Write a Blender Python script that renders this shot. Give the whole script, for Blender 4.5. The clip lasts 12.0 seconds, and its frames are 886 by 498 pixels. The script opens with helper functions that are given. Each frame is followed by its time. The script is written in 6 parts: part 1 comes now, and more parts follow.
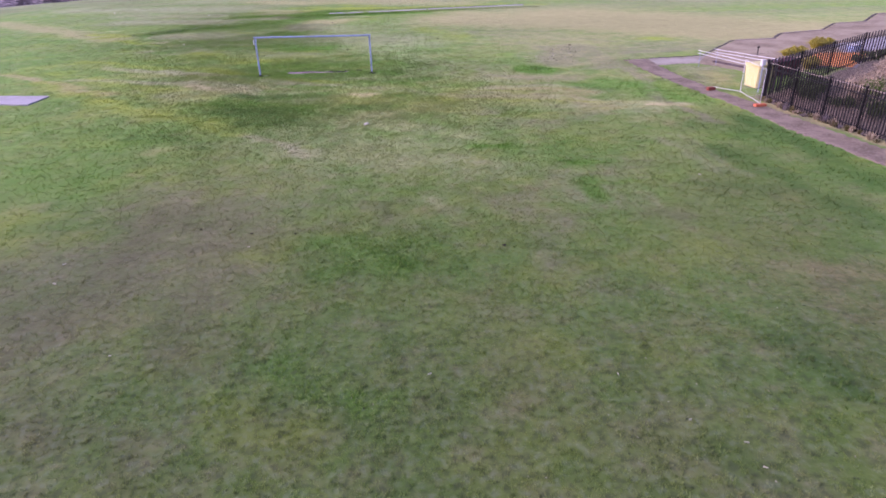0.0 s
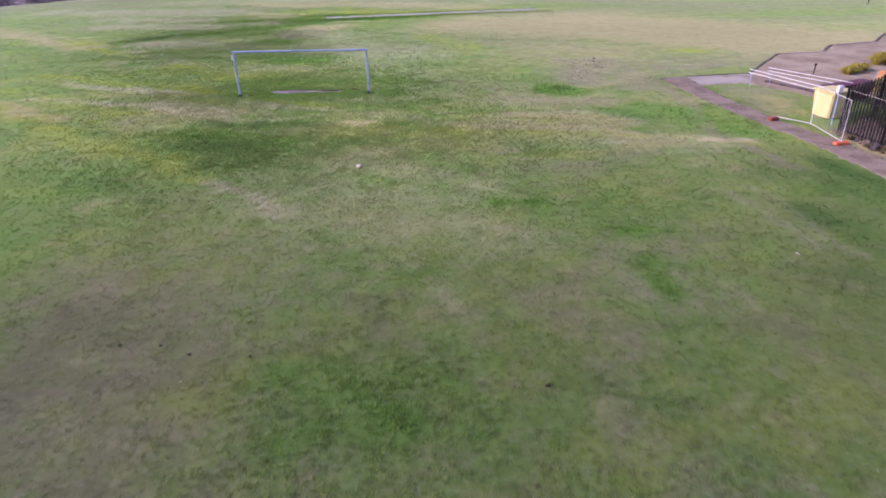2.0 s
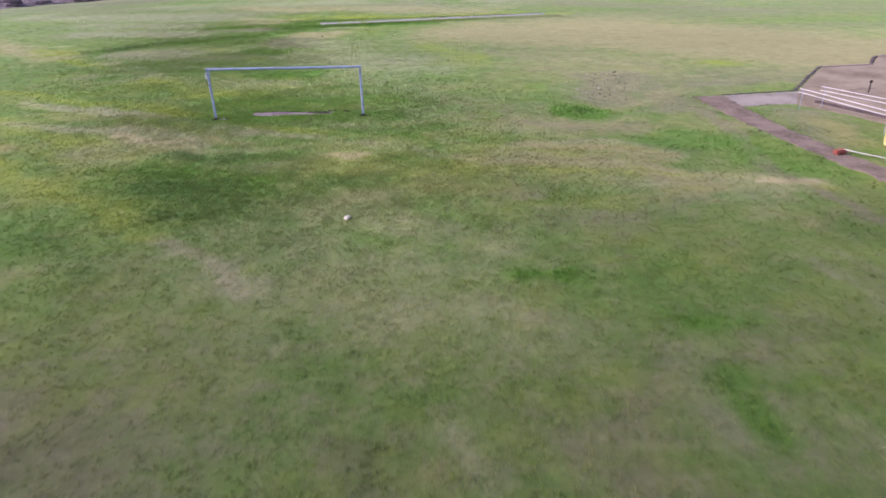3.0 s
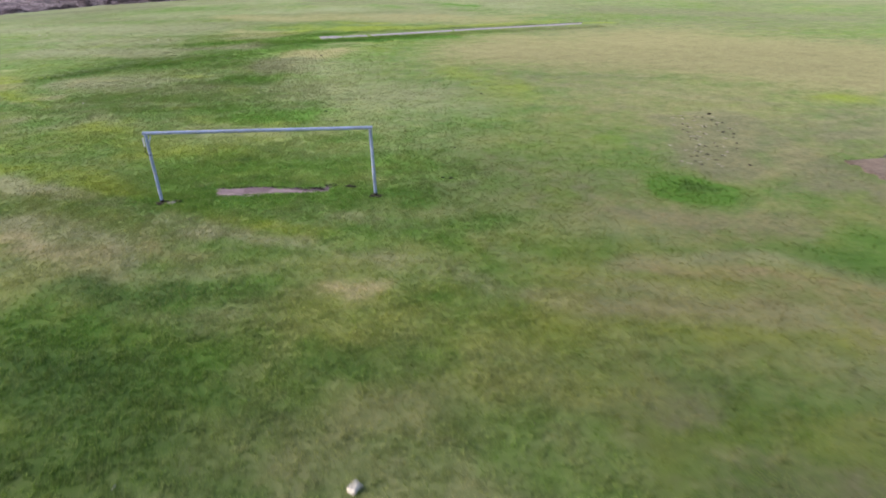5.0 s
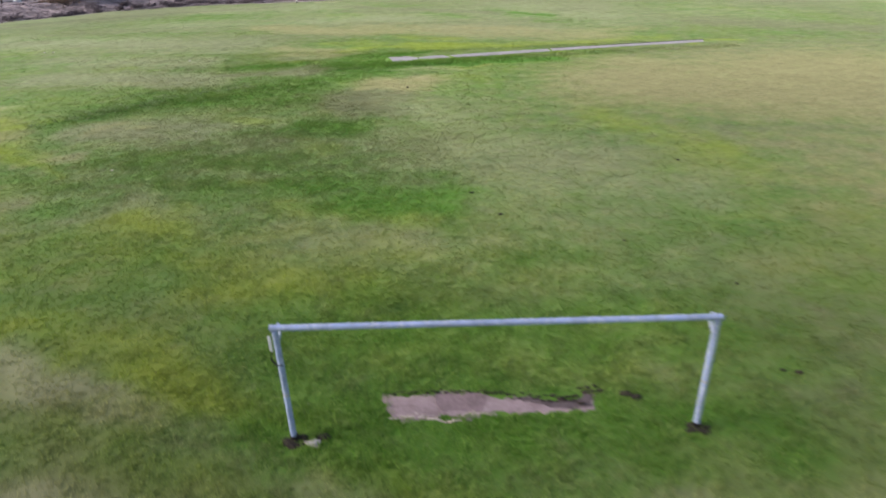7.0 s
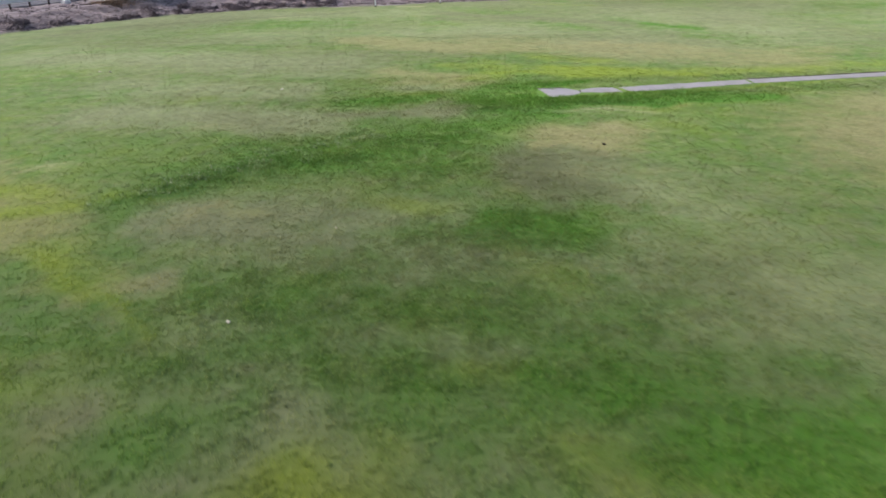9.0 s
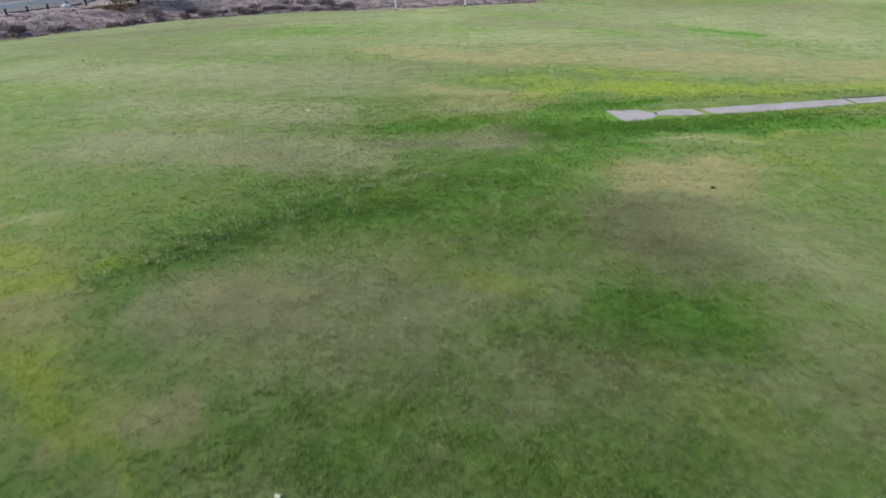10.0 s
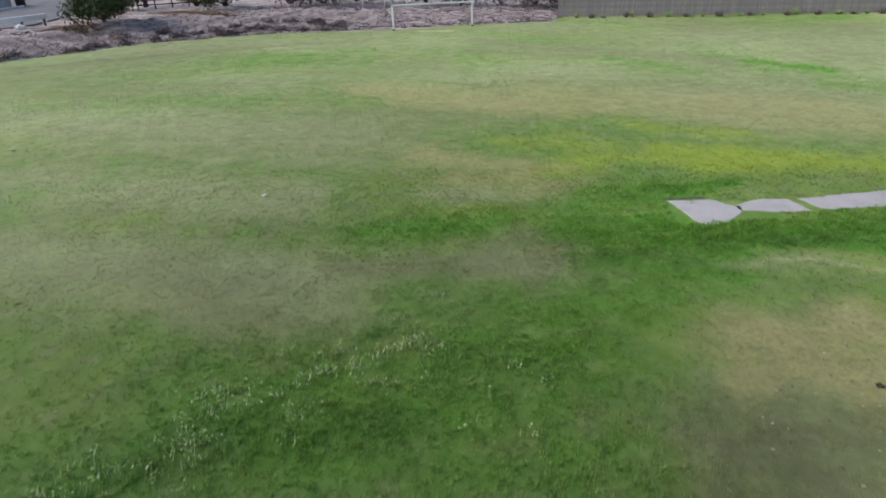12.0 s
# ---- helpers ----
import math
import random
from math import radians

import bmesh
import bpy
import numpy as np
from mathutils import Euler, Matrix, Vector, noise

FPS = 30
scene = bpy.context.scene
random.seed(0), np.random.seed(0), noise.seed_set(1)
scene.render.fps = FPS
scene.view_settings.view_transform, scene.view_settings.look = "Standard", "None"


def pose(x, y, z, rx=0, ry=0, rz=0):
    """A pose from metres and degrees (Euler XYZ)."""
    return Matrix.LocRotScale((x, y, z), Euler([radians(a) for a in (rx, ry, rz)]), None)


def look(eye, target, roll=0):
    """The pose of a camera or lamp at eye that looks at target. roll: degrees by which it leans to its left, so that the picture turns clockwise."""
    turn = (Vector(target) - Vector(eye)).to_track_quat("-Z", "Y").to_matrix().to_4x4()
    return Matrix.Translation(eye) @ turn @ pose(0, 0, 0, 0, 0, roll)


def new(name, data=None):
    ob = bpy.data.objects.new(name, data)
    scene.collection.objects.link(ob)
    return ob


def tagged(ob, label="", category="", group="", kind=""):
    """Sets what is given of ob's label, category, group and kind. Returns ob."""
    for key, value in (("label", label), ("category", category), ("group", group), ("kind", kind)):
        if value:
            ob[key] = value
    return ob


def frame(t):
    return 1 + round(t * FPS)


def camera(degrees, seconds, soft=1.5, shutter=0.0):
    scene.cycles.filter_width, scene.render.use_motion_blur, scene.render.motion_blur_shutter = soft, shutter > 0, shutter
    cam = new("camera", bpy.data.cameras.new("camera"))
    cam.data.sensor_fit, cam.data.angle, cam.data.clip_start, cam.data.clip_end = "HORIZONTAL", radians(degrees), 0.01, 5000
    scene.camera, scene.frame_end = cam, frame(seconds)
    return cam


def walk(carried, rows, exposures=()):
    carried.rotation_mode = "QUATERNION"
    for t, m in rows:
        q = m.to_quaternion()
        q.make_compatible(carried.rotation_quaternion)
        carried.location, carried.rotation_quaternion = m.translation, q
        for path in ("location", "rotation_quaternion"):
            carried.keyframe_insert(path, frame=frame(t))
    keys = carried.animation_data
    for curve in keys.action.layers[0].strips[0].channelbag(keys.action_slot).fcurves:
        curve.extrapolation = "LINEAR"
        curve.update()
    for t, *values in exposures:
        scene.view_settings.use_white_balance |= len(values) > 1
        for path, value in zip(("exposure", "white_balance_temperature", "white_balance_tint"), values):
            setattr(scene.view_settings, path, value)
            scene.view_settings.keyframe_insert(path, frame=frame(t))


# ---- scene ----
cam = camera(70.7, 12.0, soft=1.7, shutter=0.4)
PATH = [
    (0, (-0.962, -1.913, 8.025), (-0.935, -0.127, 7.126), -1.6),
    (0.5, (-1.001, -0.904, 7.968), (-0.974, 0.884, 7.071), -1.5),
    (1, (-1.077, 0.54, 8.011), (-1.051, 2.327, 7.111), -1.5),
    (1.5, (-1.068, 2.275, 8.072), (-1.047, 4.059, 7.17), -1.5),
    (2, (-1.083, 4.349, 8.047), (-1.064, 6.134, 7.143), -1.4),
    (2.5, (-1.146, 6.703, 8.039), (-1.126, 8.488, 7.136), -1.4),
    (4.5, (-1.624, 17.547, 8.001), (-1.622, 19.33, 7.093), -1.9),
    (5, (-2.456, 20.236, 8.037), (-2.454, 22.017, 7.127), -1.9),
    (5.5, (-3.844, 23.345, 8.078), (-3.838, 25.124, 7.163), -1.7),
    (6, (-5.41, 26.112, 8.098), (-5.404, 27.891, 7.184), -1.7),
    (6.5, (-7.232, 28.879, 8.158), (-7.224, 30.657, 7.243), -1.8),
    (7, (-9.195, 31.627, 8.216), (-9.193, 33.404, 7.299), -1.8),
    (9, (-16.415, 43.095, 8.219), (-16.502, 44.866, 7.294), -1.6),
    (9.5, (-18.063, 45.742, 8.233), (-18.152, 47.513, 7.308), -1.6),
    (10, (-18.935, 48.176, 8.152), (-19.033, 49.945, 7.225), -1.8),
    (10.5, (-19.382, 50.836, 7.58), (-19.486, 52.604, 6.652), -1.8),
    (11, (-19.302, 53.386, 7.242), (-19.409, 55.154, 6.313), -1.8),
    (11.5, (-19.23, 55.953, 7.786), (-19.343, 57.72, 6.857), -2.0),
    (12, (-19.194, 57.446, 8.783), (-19.308, 59.216, 7.858), -2.0),
]
EXPOSURES = [(0, 0.51, 5800, 55), (2.5, 0.48, 6000, 45), (4.5, 0.44, 6450, 25), (7, 0.36, 6700, 18), (12, 0.32, 6550, 9)]
walk(cam, [(t, look(eye, target, roll)) for t, eye, target, roll in PATH], EXPOSURES)

# ---- world and light: an even, overcast evening sky ----
world = bpy.data.worlds.new("overcast_sky")
scene.world = world
world.use_nodes = True
wn = world.node_tree
sky = wn.nodes.new("ShaderNodeTexSky")
sky.sky_type, sky.sun_disc = "NISHITA", False
sky.sun_elevation, sky.sun_rotation = radians(32), radians(-94)
sky.air_density, sky.dust_density = 1.0, 2.5
wn.links.new(sky.outputs[0], wn.nodes["Background"].inputs[0])
wn.nodes["Background"].inputs[1].default_value = 0.12
sun = new("sun", bpy.data.lights.new("sun", "SUN"))
sun.data.energy, sun.data.angle, sun.data.color = 2.0, radians(25), (1.0, 0.94, 0.86)
sun.matrix_world = look((-30, -2, 19), (0, 0, 0))


# ---- materials ----
def node_material(name, rough=0.8, metal=0.0):
    m = bpy.data.materials.new(name)
    m.use_nodes = True
    n = m.node_tree.nodes
    b = n["Principled BSDF"]
    b.inputs["Roughness"].default_value, b.inputs["Metallic"].default_value = rough, metal
    b.inputs["Specular IOR Level"].default_value = 0.25
    return m, m.node_tree, b


def noise_node(tree, scale, detail=4.0, rough=0.6, coord=None):
    t = tree.nodes.new("ShaderNodeTexNoise")
    t.inputs["Scale"].default_value, t.inputs["Detail"].default_value, t.inputs["Roughness"].default_value = scale, detail, rough
    tree.links.new(coord, t.inputs["Vector"])
    return t.outputs["Fac"]


def ramp_node(tree, value, lo, hi, out_lo=0.0, out_hi=1.0):
    r = tree.nodes.new("ShaderNodeMapRange")
    r.interpolation_type = "SMOOTHSTEP"
    for k, v in zip(("From Min", "From Max", "To Min", "To Max"), (lo, hi, out_lo, out_hi)):
        r.inputs[k].default_value = v
    tree.links.new(value, r.inputs["Value"])
    return r.outputs["Result"]


def mix_node(tree, fac, a, b, blend="MIX"):
    m = tree.nodes.new("ShaderNodeMix")
    m.data_type, m.blend_type = "RGBA", blend
    for sock, v in ((m.inputs[0], fac), (m.inputs[6], a), (m.inputs[7], b)):
        if isinstance(v, (int, float)):
            sock.default_value = v
        elif isinstance(v, tuple):
            sock.default_value = (*v, 1.0)
        else:
            tree.links.new(v, sock)
    return m.outputs[2]


def math_node(tree, op, a, b=0.0):
    m = tree.nodes.new("ShaderNodeMath")
    m.operation = op
    for sock, v in zip(m.inputs, (a, b)):
        if isinstance(v, (int, float)):
            sock.default_value = v
        else:
            tree.links.new(v, sock)
    return m.outputs[0]


def bump_node(tree, bsdf, height, strength, distance):
    b = tree.nodes.new("ShaderNodeBump")
    b.inputs["Strength"].default_value, b.inputs["Distance"].default_value = strength, distance
    tree.links.new(height, b.inputs["Height"])
    tree.links.new(b.outputs["Normal"], bsdf.inputs["Normal"])


def surface(name, colour, dark, light, rough=0.8, metal=0.0, coarse=1.5, fine=25.0, bump=0.3, depth=0.01, per_object=0.0):
    """A weathered surface: stains at a coarse scale, grain at a fine one, relief from the grain."""
    m, tree, b = node_material(name, rough, metal)
    co = tree.nodes.new("ShaderNodeTexCoord").outputs["Object"]
    n1, n2 = noise_node(tree, coarse, 5, 0.65, co), noise_node(tree, fine, 4, 0.7, co)
    c = mix_node(tree, ramp_node(tree, n1, 0.35, 0.7), colour, dark)
    c = mix_node(tree, ramp_node(tree, n2, 0.45, 0.75, 0.0, 0.7), c, light)
    if per_object:
        info = tree.nodes.new("ShaderNodeObjectInfo").outputs["Random"]
        c = mix_node(tree, math_node(tree, "MULTIPLY", info, per_object), c, dark)
    tree.links.new(c, b.inputs["Base Color"])
    tree.links.new(ramp_node(tree, n2, 0.3, 0.7, max(rough - 0.12, 0.05), min(rough + 0.1, 1.0)), b.inputs["Roughness"])
    bump_node(tree, b, n2, bump, depth)
    return m


def turf_material(name, blades):
    """Worn sports turf: the mesh carries how lush, dry, yellow, dull, littered, bare, deep and pale each spot is; noise breaks it up."""
    m, tree, b = node_material(name, 0.85)
    co = tree.nodes.new("ShaderNodeTexCoord").outputs["Object"]

    def weights(attribute):
        a = tree.nodes.new("ShaderNodeAttribute")
        a.attribute_name = attribute
        s = tree.nodes.new("ShaderNodeSeparateColor")
        tree.links.new(a.outputs["Color"], s.inputs[0])
        return s.outputs[0], s.outputs[1], s.outputs[2], a.outputs["Alpha"]

    lush, dry, yellow, deep = weights("growth")
    dull, litter, bare, bed = weights("wear")
    pale, brown, tip, fresh = weights("vigour")

    def shifted(k):
        m_ = tree.nodes.new("ShaderNodeVectorMath")
        m_.operation = "ADD"
        m_.inputs[1].default_value = (k, k * 1.7, 0)
        tree.links.new(co, m_.inputs[0])
        return m_.outputs[0]

    big, mid = noise_node(tree, 0.17, 3, 0.55, co), noise_node(tree, 1.1, 5, 0.7, co)
    small, grain = noise_node(tree, 6.0, 5, 0.75, co), noise_node(tree, 30.0, 3, 0.75, co)
    mid_b, mid_c = noise_node(tree, 0.8, 5, 0.68, shifted(33)), noise_node(tree, 0.45, 5, 0.66, shifted(65))

    def broken(w, gain=1.5, by=mid):
        """A weight broken up by a mid-sized noise, so that its edge frays."""
        v = math_node(tree, "MULTIPLY", w, gain)
        v = math_node(tree, "ADD", v, math_node(tree, "MULTIPLY", math_node(tree, "SUBTRACT", by, 0.5), 1.7))
        v = math_node(tree, "ADD", v, math_node(tree, "MULTIPLY", math_node(tree, "SUBTRACT", small, 0.5), 0.6))
        return ramp_node(tree, v, 0.1, 1.35)

    def toned(colour, value, towards, k):
        """The same turf lighter or darker, half way towards straw or thatch."""
        h = tree.nodes.new("ShaderNodeHueSaturation")
        h.inputs["Value"].default_value = value
        tree.links.new(colour, h.inputs["Color"])
        return mix_node(tree, k, h.outputs[0], towards)

    c = mix_node(tree, ramp_node(tree, big, 0.4, 0.62), BASE_GREEN, BASE_OLIVE)
    c = mix_node(tree, ramp_node(tree, mid, 0.46, 0.66, 0, 0.4), c, BASE_GREY)
    c = mix_node(tree, ramp_node(tree, noise_node(tree, 0.3, 4, 0.62, shifted(7)), 0.5, 0.66, 0, 0.3), c, YELLOW)
    c = mix_node(tree, ramp_node(tree, noise_node(tree, 0.33, 4, 0.62, shifted(23)), 0.48, 0.64, 0, 0.35), c, LUSH)
    c = mix_node(tree, ramp_node(tree, noise_node(tree, 0.4, 5, 0.66, shifted(41)), 0.53, 0.72, 0, 0.38), c, DRY)
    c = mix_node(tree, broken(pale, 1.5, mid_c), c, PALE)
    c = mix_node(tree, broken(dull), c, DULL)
    c = mix_node(tree, broken(brown, 1.5, mid_b), c, BROWN)
    c = mix_node(tree, broken(dry, 1.5, mid_b), c, DRY)
    c = mix_node(tree, broken(yellow, 1.5, mid_c), c, YELLOW)
    c = mix_node(tree, broken(lush, 1.5, mid_b), c, LUSH)
    c = mix_node(tree, broken(deep, 1.5, mid_c), c, DEEP)
    c = mix_node(tree, broken(bare), c, BARE)
    # paler wisps and darker hollows at falling sizes
    for size, k, lo, hi, straw, thatch in ((0.95, 91, 0.5, 0.68, 0.24, 0.28), (1.5, 57, 0.5, 0.66, 0.3, 0.18), (2.6, 11, 0.48, 0.66, 0.16, 0.12), (4.2, 71, 0.52, 0.7, 0.1, 0.09)):
        n = noise_node(tree, size, 5, 0.7, shifted(k))
        c = mix_node(tree, ramp_node(tree, n, lo, hi, 0.0, straw), c, toned(c, 1.5, STRAW, 0.45))
        c = mix_node(tree, ramp_node(tree, n, 1 - lo, 1 - hi, 0.0, thatch), c, toned(c, 0.55, THATCH, 0.4))
    for n, straw, thatch in ((small, 0.12, 0.1), (grain, 0.06, 0.05)):
        c = mix_node(tree, ramp_node(tree, n, 0.52, 0.7, 0.0, straw), c, toned(c, 1.5, STRAW, 0.4))
        c = mix_node(tree, ramp_node(tree, n, 0.47, 0.3, 0.0, thatch), c, toned(c, 0.45, THATCH, 0.4))
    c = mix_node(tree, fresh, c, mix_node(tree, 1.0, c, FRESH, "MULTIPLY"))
    turf_lift, turf_dim, tuft_contrast, _ = weights("turf_tone")
    # noise paints tuft highlights and the shade between tufts into the colour
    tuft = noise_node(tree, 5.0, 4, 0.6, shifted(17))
    c = mix_node(tree, math_node(tree, "MULTIPLY", tuft_contrast, ramp_node(tree, tuft, 0.5, 0.66, 0.0, 0.5)), c, toned(c, 1.4, TUFT_LIGHT, 0.65))
    c = mix_node(tree, math_node(tree, "MULTIPLY", tuft_contrast, ramp_node(tree, tuft, 0.5, 0.34, 0.0, 0.75)), c, toned(c, 0.42, HOLLOW_SHADE, 0.6))
    # painted brightness: thin raises the turf colour's value, thick lowers it
    for w, k in ((turf_lift, 1.3), (turf_dim, 0.76)):
        h = tree.nodes.new("ShaderNodeHueSaturation")
        h.inputs["Value"].default_value = k
        tree.links.new(c, h.inputs["Color"])
        c = mix_node(tree, w, c, h.outputs[0])
    mulch = mix_node(tree, ramp_node(tree, mid, 0.38, 0.62), MULCH_PALE, MULCH_DARK)
    mulch = mix_node(tree, ramp_node(tree, small, 0.5, 0.7, 0, 0.7), mulch, MULCH_TWIG)
    c = mix_node(tree, ramp_node(tree, math_node(tree, "ADD", litter, math_node(tree, "MULTIPLY", math_node(tree, "SUBTRACT", small, 0.5), 0.9)), 0.22, 0.75), c, mulch)
    c = mix_node(tree, bed, c, mix_node(tree, ramp_node(tree, small, 0.4, 0.65), (0.05, 0.036, 0.028), (0.24, 0.175, 0.135)))
    if not blades:
        under = math_node(tree, "MULTIPLY", math_node(tree, "MAXIMUM", dull, dry), ramp_node(tree, small, 0.56, 0.4, 0.0, 0.3))
        c = mix_node(tree, math_node(tree, "ADD", under, 0.1), c, THATCH)
    if blades:
        island = tree.nodes.new("ShaderNodeNewGeometry").outputs["Random Per Island"]
        muted = ramp_node(tree, math_node(tree, "MAXIMUM", math_node(tree, "MAXIMUM", dull, dry), math_node(tree, "MAXIMUM", pale, brown)), 0.15, 0.7, 0.0, 0.3)
        c = mix_node(tree, math_node(tree, "MULTIPLY", muted, ramp_node(tree, island, 0.35, 0.6)), c, DEAD)
        tips = math_node(tree, "MULTIPLY", ramp_node(tree, island, 0.3, 1.0, 0.0, 0.28), ramp_node(tree, math_node(tree, "MAXIMUM", lush, deep), 0.1, 0.8, 1.0, 0.25))
        c = mix_node(tree, tips, c, mix_node(tree, 0.6, c, STRAW))
        c = mix_node(tree, ramp_node(tree, island, 0.25, 0.0, 0.0, 0.06), c, THATCH)
        # blade tips painted paler, which lightens turf seen at a low angle
        c = mix_node(tree, ramp_node(tree, tip, 0.15, 0.95, 0.0, 0.4), c, PALE_TIP)
        b.inputs["Roughness"].default_value = 0.6
        lift = tree.nodes.new("ShaderNodeHueSaturation")
        lift.inputs["Value"].default_value = 1.95
        tree.links.new(c, lift.inputs["Color"])
        c = lift.outputs[0]
        thin = tree.nodes.new("ShaderNodeBsdfTranslucent")
        tree.links.new(c, thin.inputs["Color"])
        both = tree.nodes.new("ShaderNodeMixShader")
        both.inputs[0].default_value = 0.5
        tree.links.new(b.outputs[0], both.inputs[1])
        tree.links.new(thin.outputs[0], both.inputs[2])
        tree.links.new(both.outputs[0], tree.nodes["Material Output"].inputs["Surface"])
    else:
        h = math_node(tree, "ADD", math_node(tree, "MULTIPLY", small, 1.0), math_node(tree, "MULTIPLY", grain, 0.5))
        bump_node(tree, b, h, 0.14, 0.03)
        fuzz = tree.nodes.new("ShaderNodeHueSaturation")
        fuzz.inputs["Value"].default_value, fuzz.inputs["Saturation"].default_value = 4.1, 0.95
        tree.links.new(c, fuzz.inputs["Color"])
        b.inputs["Sheen Weight"].default_value, b.inputs["Sheen Roughness"].default_value = 0.85, 0.4
        tree.links.new(fuzz.outputs[0], b.inputs["Sheen Tint"])
    tree.links.new(c, b.inputs["Base Color"])
    return m


BASE_GREEN, BASE_OLIVE, BASE_GREY = (0.078, 0.148, 0.026), (0.11, 0.158, 0.034), (0.148, 0.17, 0.075)
DULL, DRY, YELLOW = (0.149, 0.146, 0.08), (0.24, 0.205, 0.1), (0.18, 0.22, 0.022)
DEEP, DEAD, PALE, BROWN = (0.033, 0.094, 0.01), (0.165, 0.17, 0.1), (0.22, 0.222, 0.125), (0.098, 0.095, 0.048)
LUSH, BARE = (0.06, 0.155, 0.013), (0.4, 0.33, 0.2)
STRAW, THATCH = (0.225, 0.24, 0.105), (0.036, 0.06, 0.018)
PALE_TIP, TUFT_LIGHT, HOLLOW_SHADE, FRESH = (0.2, 0.22, 0.085), (0.19, 0.225, 0.185), (0.045, 0.062, 0.036), (0.9, 1.0, 0.97)
MULCH_PALE, MULCH_DARK, MULCH_TWIG = (0.265, 0.22, 0.235), (0.135, 0.11, 0.13), (0.3, 0.26, 0.27)
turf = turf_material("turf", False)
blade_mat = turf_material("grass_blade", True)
goal_paint = surface("goal_paint", (0.39, 0.5, 0.8), (0.26, 0.33, 0.5), (0.72, 0.76, 0.85), 0.4, 0.0, 1.6, 14, 0.15, 0.003)
white_paint = surface("white_paint", (0.86, 0.86, 0.88), (0.76, 0.76, 0.79), (0.9, 0.9, 0.91), 0.45, 0.0, 1.5, 20, 0.1, 0.002)
concrete = surface("concrete", (0.5, 0.485, 0.52), (0.38, 0.37, 0.39), (0.6, 0.58, 0.6), 0.9, 0.0, 0.8, 22, 0.3, 0.01, 0.25)
road_asphalt = surface("road_asphalt", (0.2, 0.2, 0.23), (0.15, 0.15, 0.17), (0.27, 0.27, 0.3), 0.9, 0.0, 0.5, 40, 0.4, 0.01)
asphalt = surface("asphalt", (0.315, 0.25, 0.19), (0.16, 0.125, 0.09), (0.43, 0.36, 0.29), 0.92, 0.0, 0.9, 9, 0.5, 0.01)
pale_path = surface("pale_path", (0.45, 0.41, 0.345), (0.28, 0.25, 0.2), (0.55, 0.5, 0.43), 0.92, 0.0, 0.6, 7, 0.5, 0.01)
yard_asphalt = surface("yard_asphalt", (0.43, 0.36, 0.25), (0.24, 0.19, 0.125), (0.52, 0.45, 0.34), 0.92, 0.0, 0.42, 5, 0.5, 0.01)
clay = surface("clay", (0.35, 0.275, 0.29), (0.21, 0.16, 0.165), (0.45, 0.38, 0.385), 0.85, 0.0, 1.9, 14, 0.4, 0.02)
trodden_clay = surface("trodden_clay", (0.265, 0.2, 0.215), (0.17, 0.125, 0.13), (0.34, 0.28, 0.285), 0.85, 0.0, 1.9, 14, 0.4, 0.02)
dry_clay = surface("dry_clay", (0.52, 0.46, 0.4), (0.4, 0.34, 0.3), (0.62, 0.56, 0.5), 0.9, 0.0, 4, 20, 0.3, 0.01)
soil = surface("soil", (0.045, 0.038, 0.03), (0.025, 0.02, 0.017), (0.09, 0.075, 0.06), 0.95, 0.0, 6, 40, 0.8, 0.03)
black_metal = surface("black_metal", (0.022, 0.02, 0.024), (0.014, 0.012, 0.014), (0.05, 0.045, 0.05), 0.5, 0.3, 3, 40, 0.1, 0.002)
orange_plastic = surface("orange_plastic", (0.78, 0.22, 0.11), (0.55, 0.12, 0.06), (0.88, 0.4, 0.25), 0.5, 0.0, 5, 30, 0.1, 0.003)
yellow_plastic = surface("yellow_plastic", (0.74, 0.68, 0.3), (0.6, 0.52, 0.2), (0.8, 0.76, 0.48), 0.5, 0.0, 1.2, 18, 0.1, 0.003)
brick_plastic = surface("brick_red_plastic", (0.42, 0.12, 0.08), (0.28, 0.08, 0.06), (0.55, 0.22, 0.16), 0.5, 0.0, 4, 25, 0.1, 0.003)
red_plastic = surface("dark_red_plastic", (0.13, 0.03, 0.045), (0.08, 0.02, 0.03), (0.2, 0.06, 0.07), 0.5, 0.0, 2, 20, 0.1, 0.003)
rubber = surface("rubber", (0.03, 0.03, 0.03), (0.02, 0.02, 0.02), (0.06, 0.06, 0.06), 0.85, 0.0, 8, 40, 0.2, 0.003)
brick_orange = surface("orange_brick", (0.88, 0.4, 0.13), (0.7, 0.25, 0.07), (0.88, 0.46, 0.2), 0.9, 0.0, 3, 25, 0.4, 0.006, 0.4)
mortar = surface("mortar", (0.42, 0.36, 0.32), (0.33, 0.28, 0.25), (0.5, 0.45, 0.4), 0.95, 0.0, 3, 40, 0.4, 0.005)
wall_stone = surface("wall_coping", (0.46, 0.38, 0.35), (0.33, 0.27, 0.25), (0.56, 0.48, 0.45), 0.9, 0.0, 1.5, 25, 0.4, 0.01, 0.3)
timber = surface("grey_timber", (0.4, 0.37, 0.38), (0.24, 0.22, 0.23), (0.5, 0.47, 0.47), 0.9, 0.0, 2.5, 30, 0.5, 0.01, 0.6)
dark_timber = surface("dark_timber", (0.06, 0.045, 0.04), (0.035, 0.028, 0.025), (0.1, 0.08, 0.07), 0.9, 0.0, 3, 30, 0.5, 0.01)
bark = surface("bark", (0.07, 0.05, 0.045), (0.04, 0.03, 0.027), (0.12, 0.09, 0.08), 0.95, 0.0, 4, 25, 0.8, 0.03)
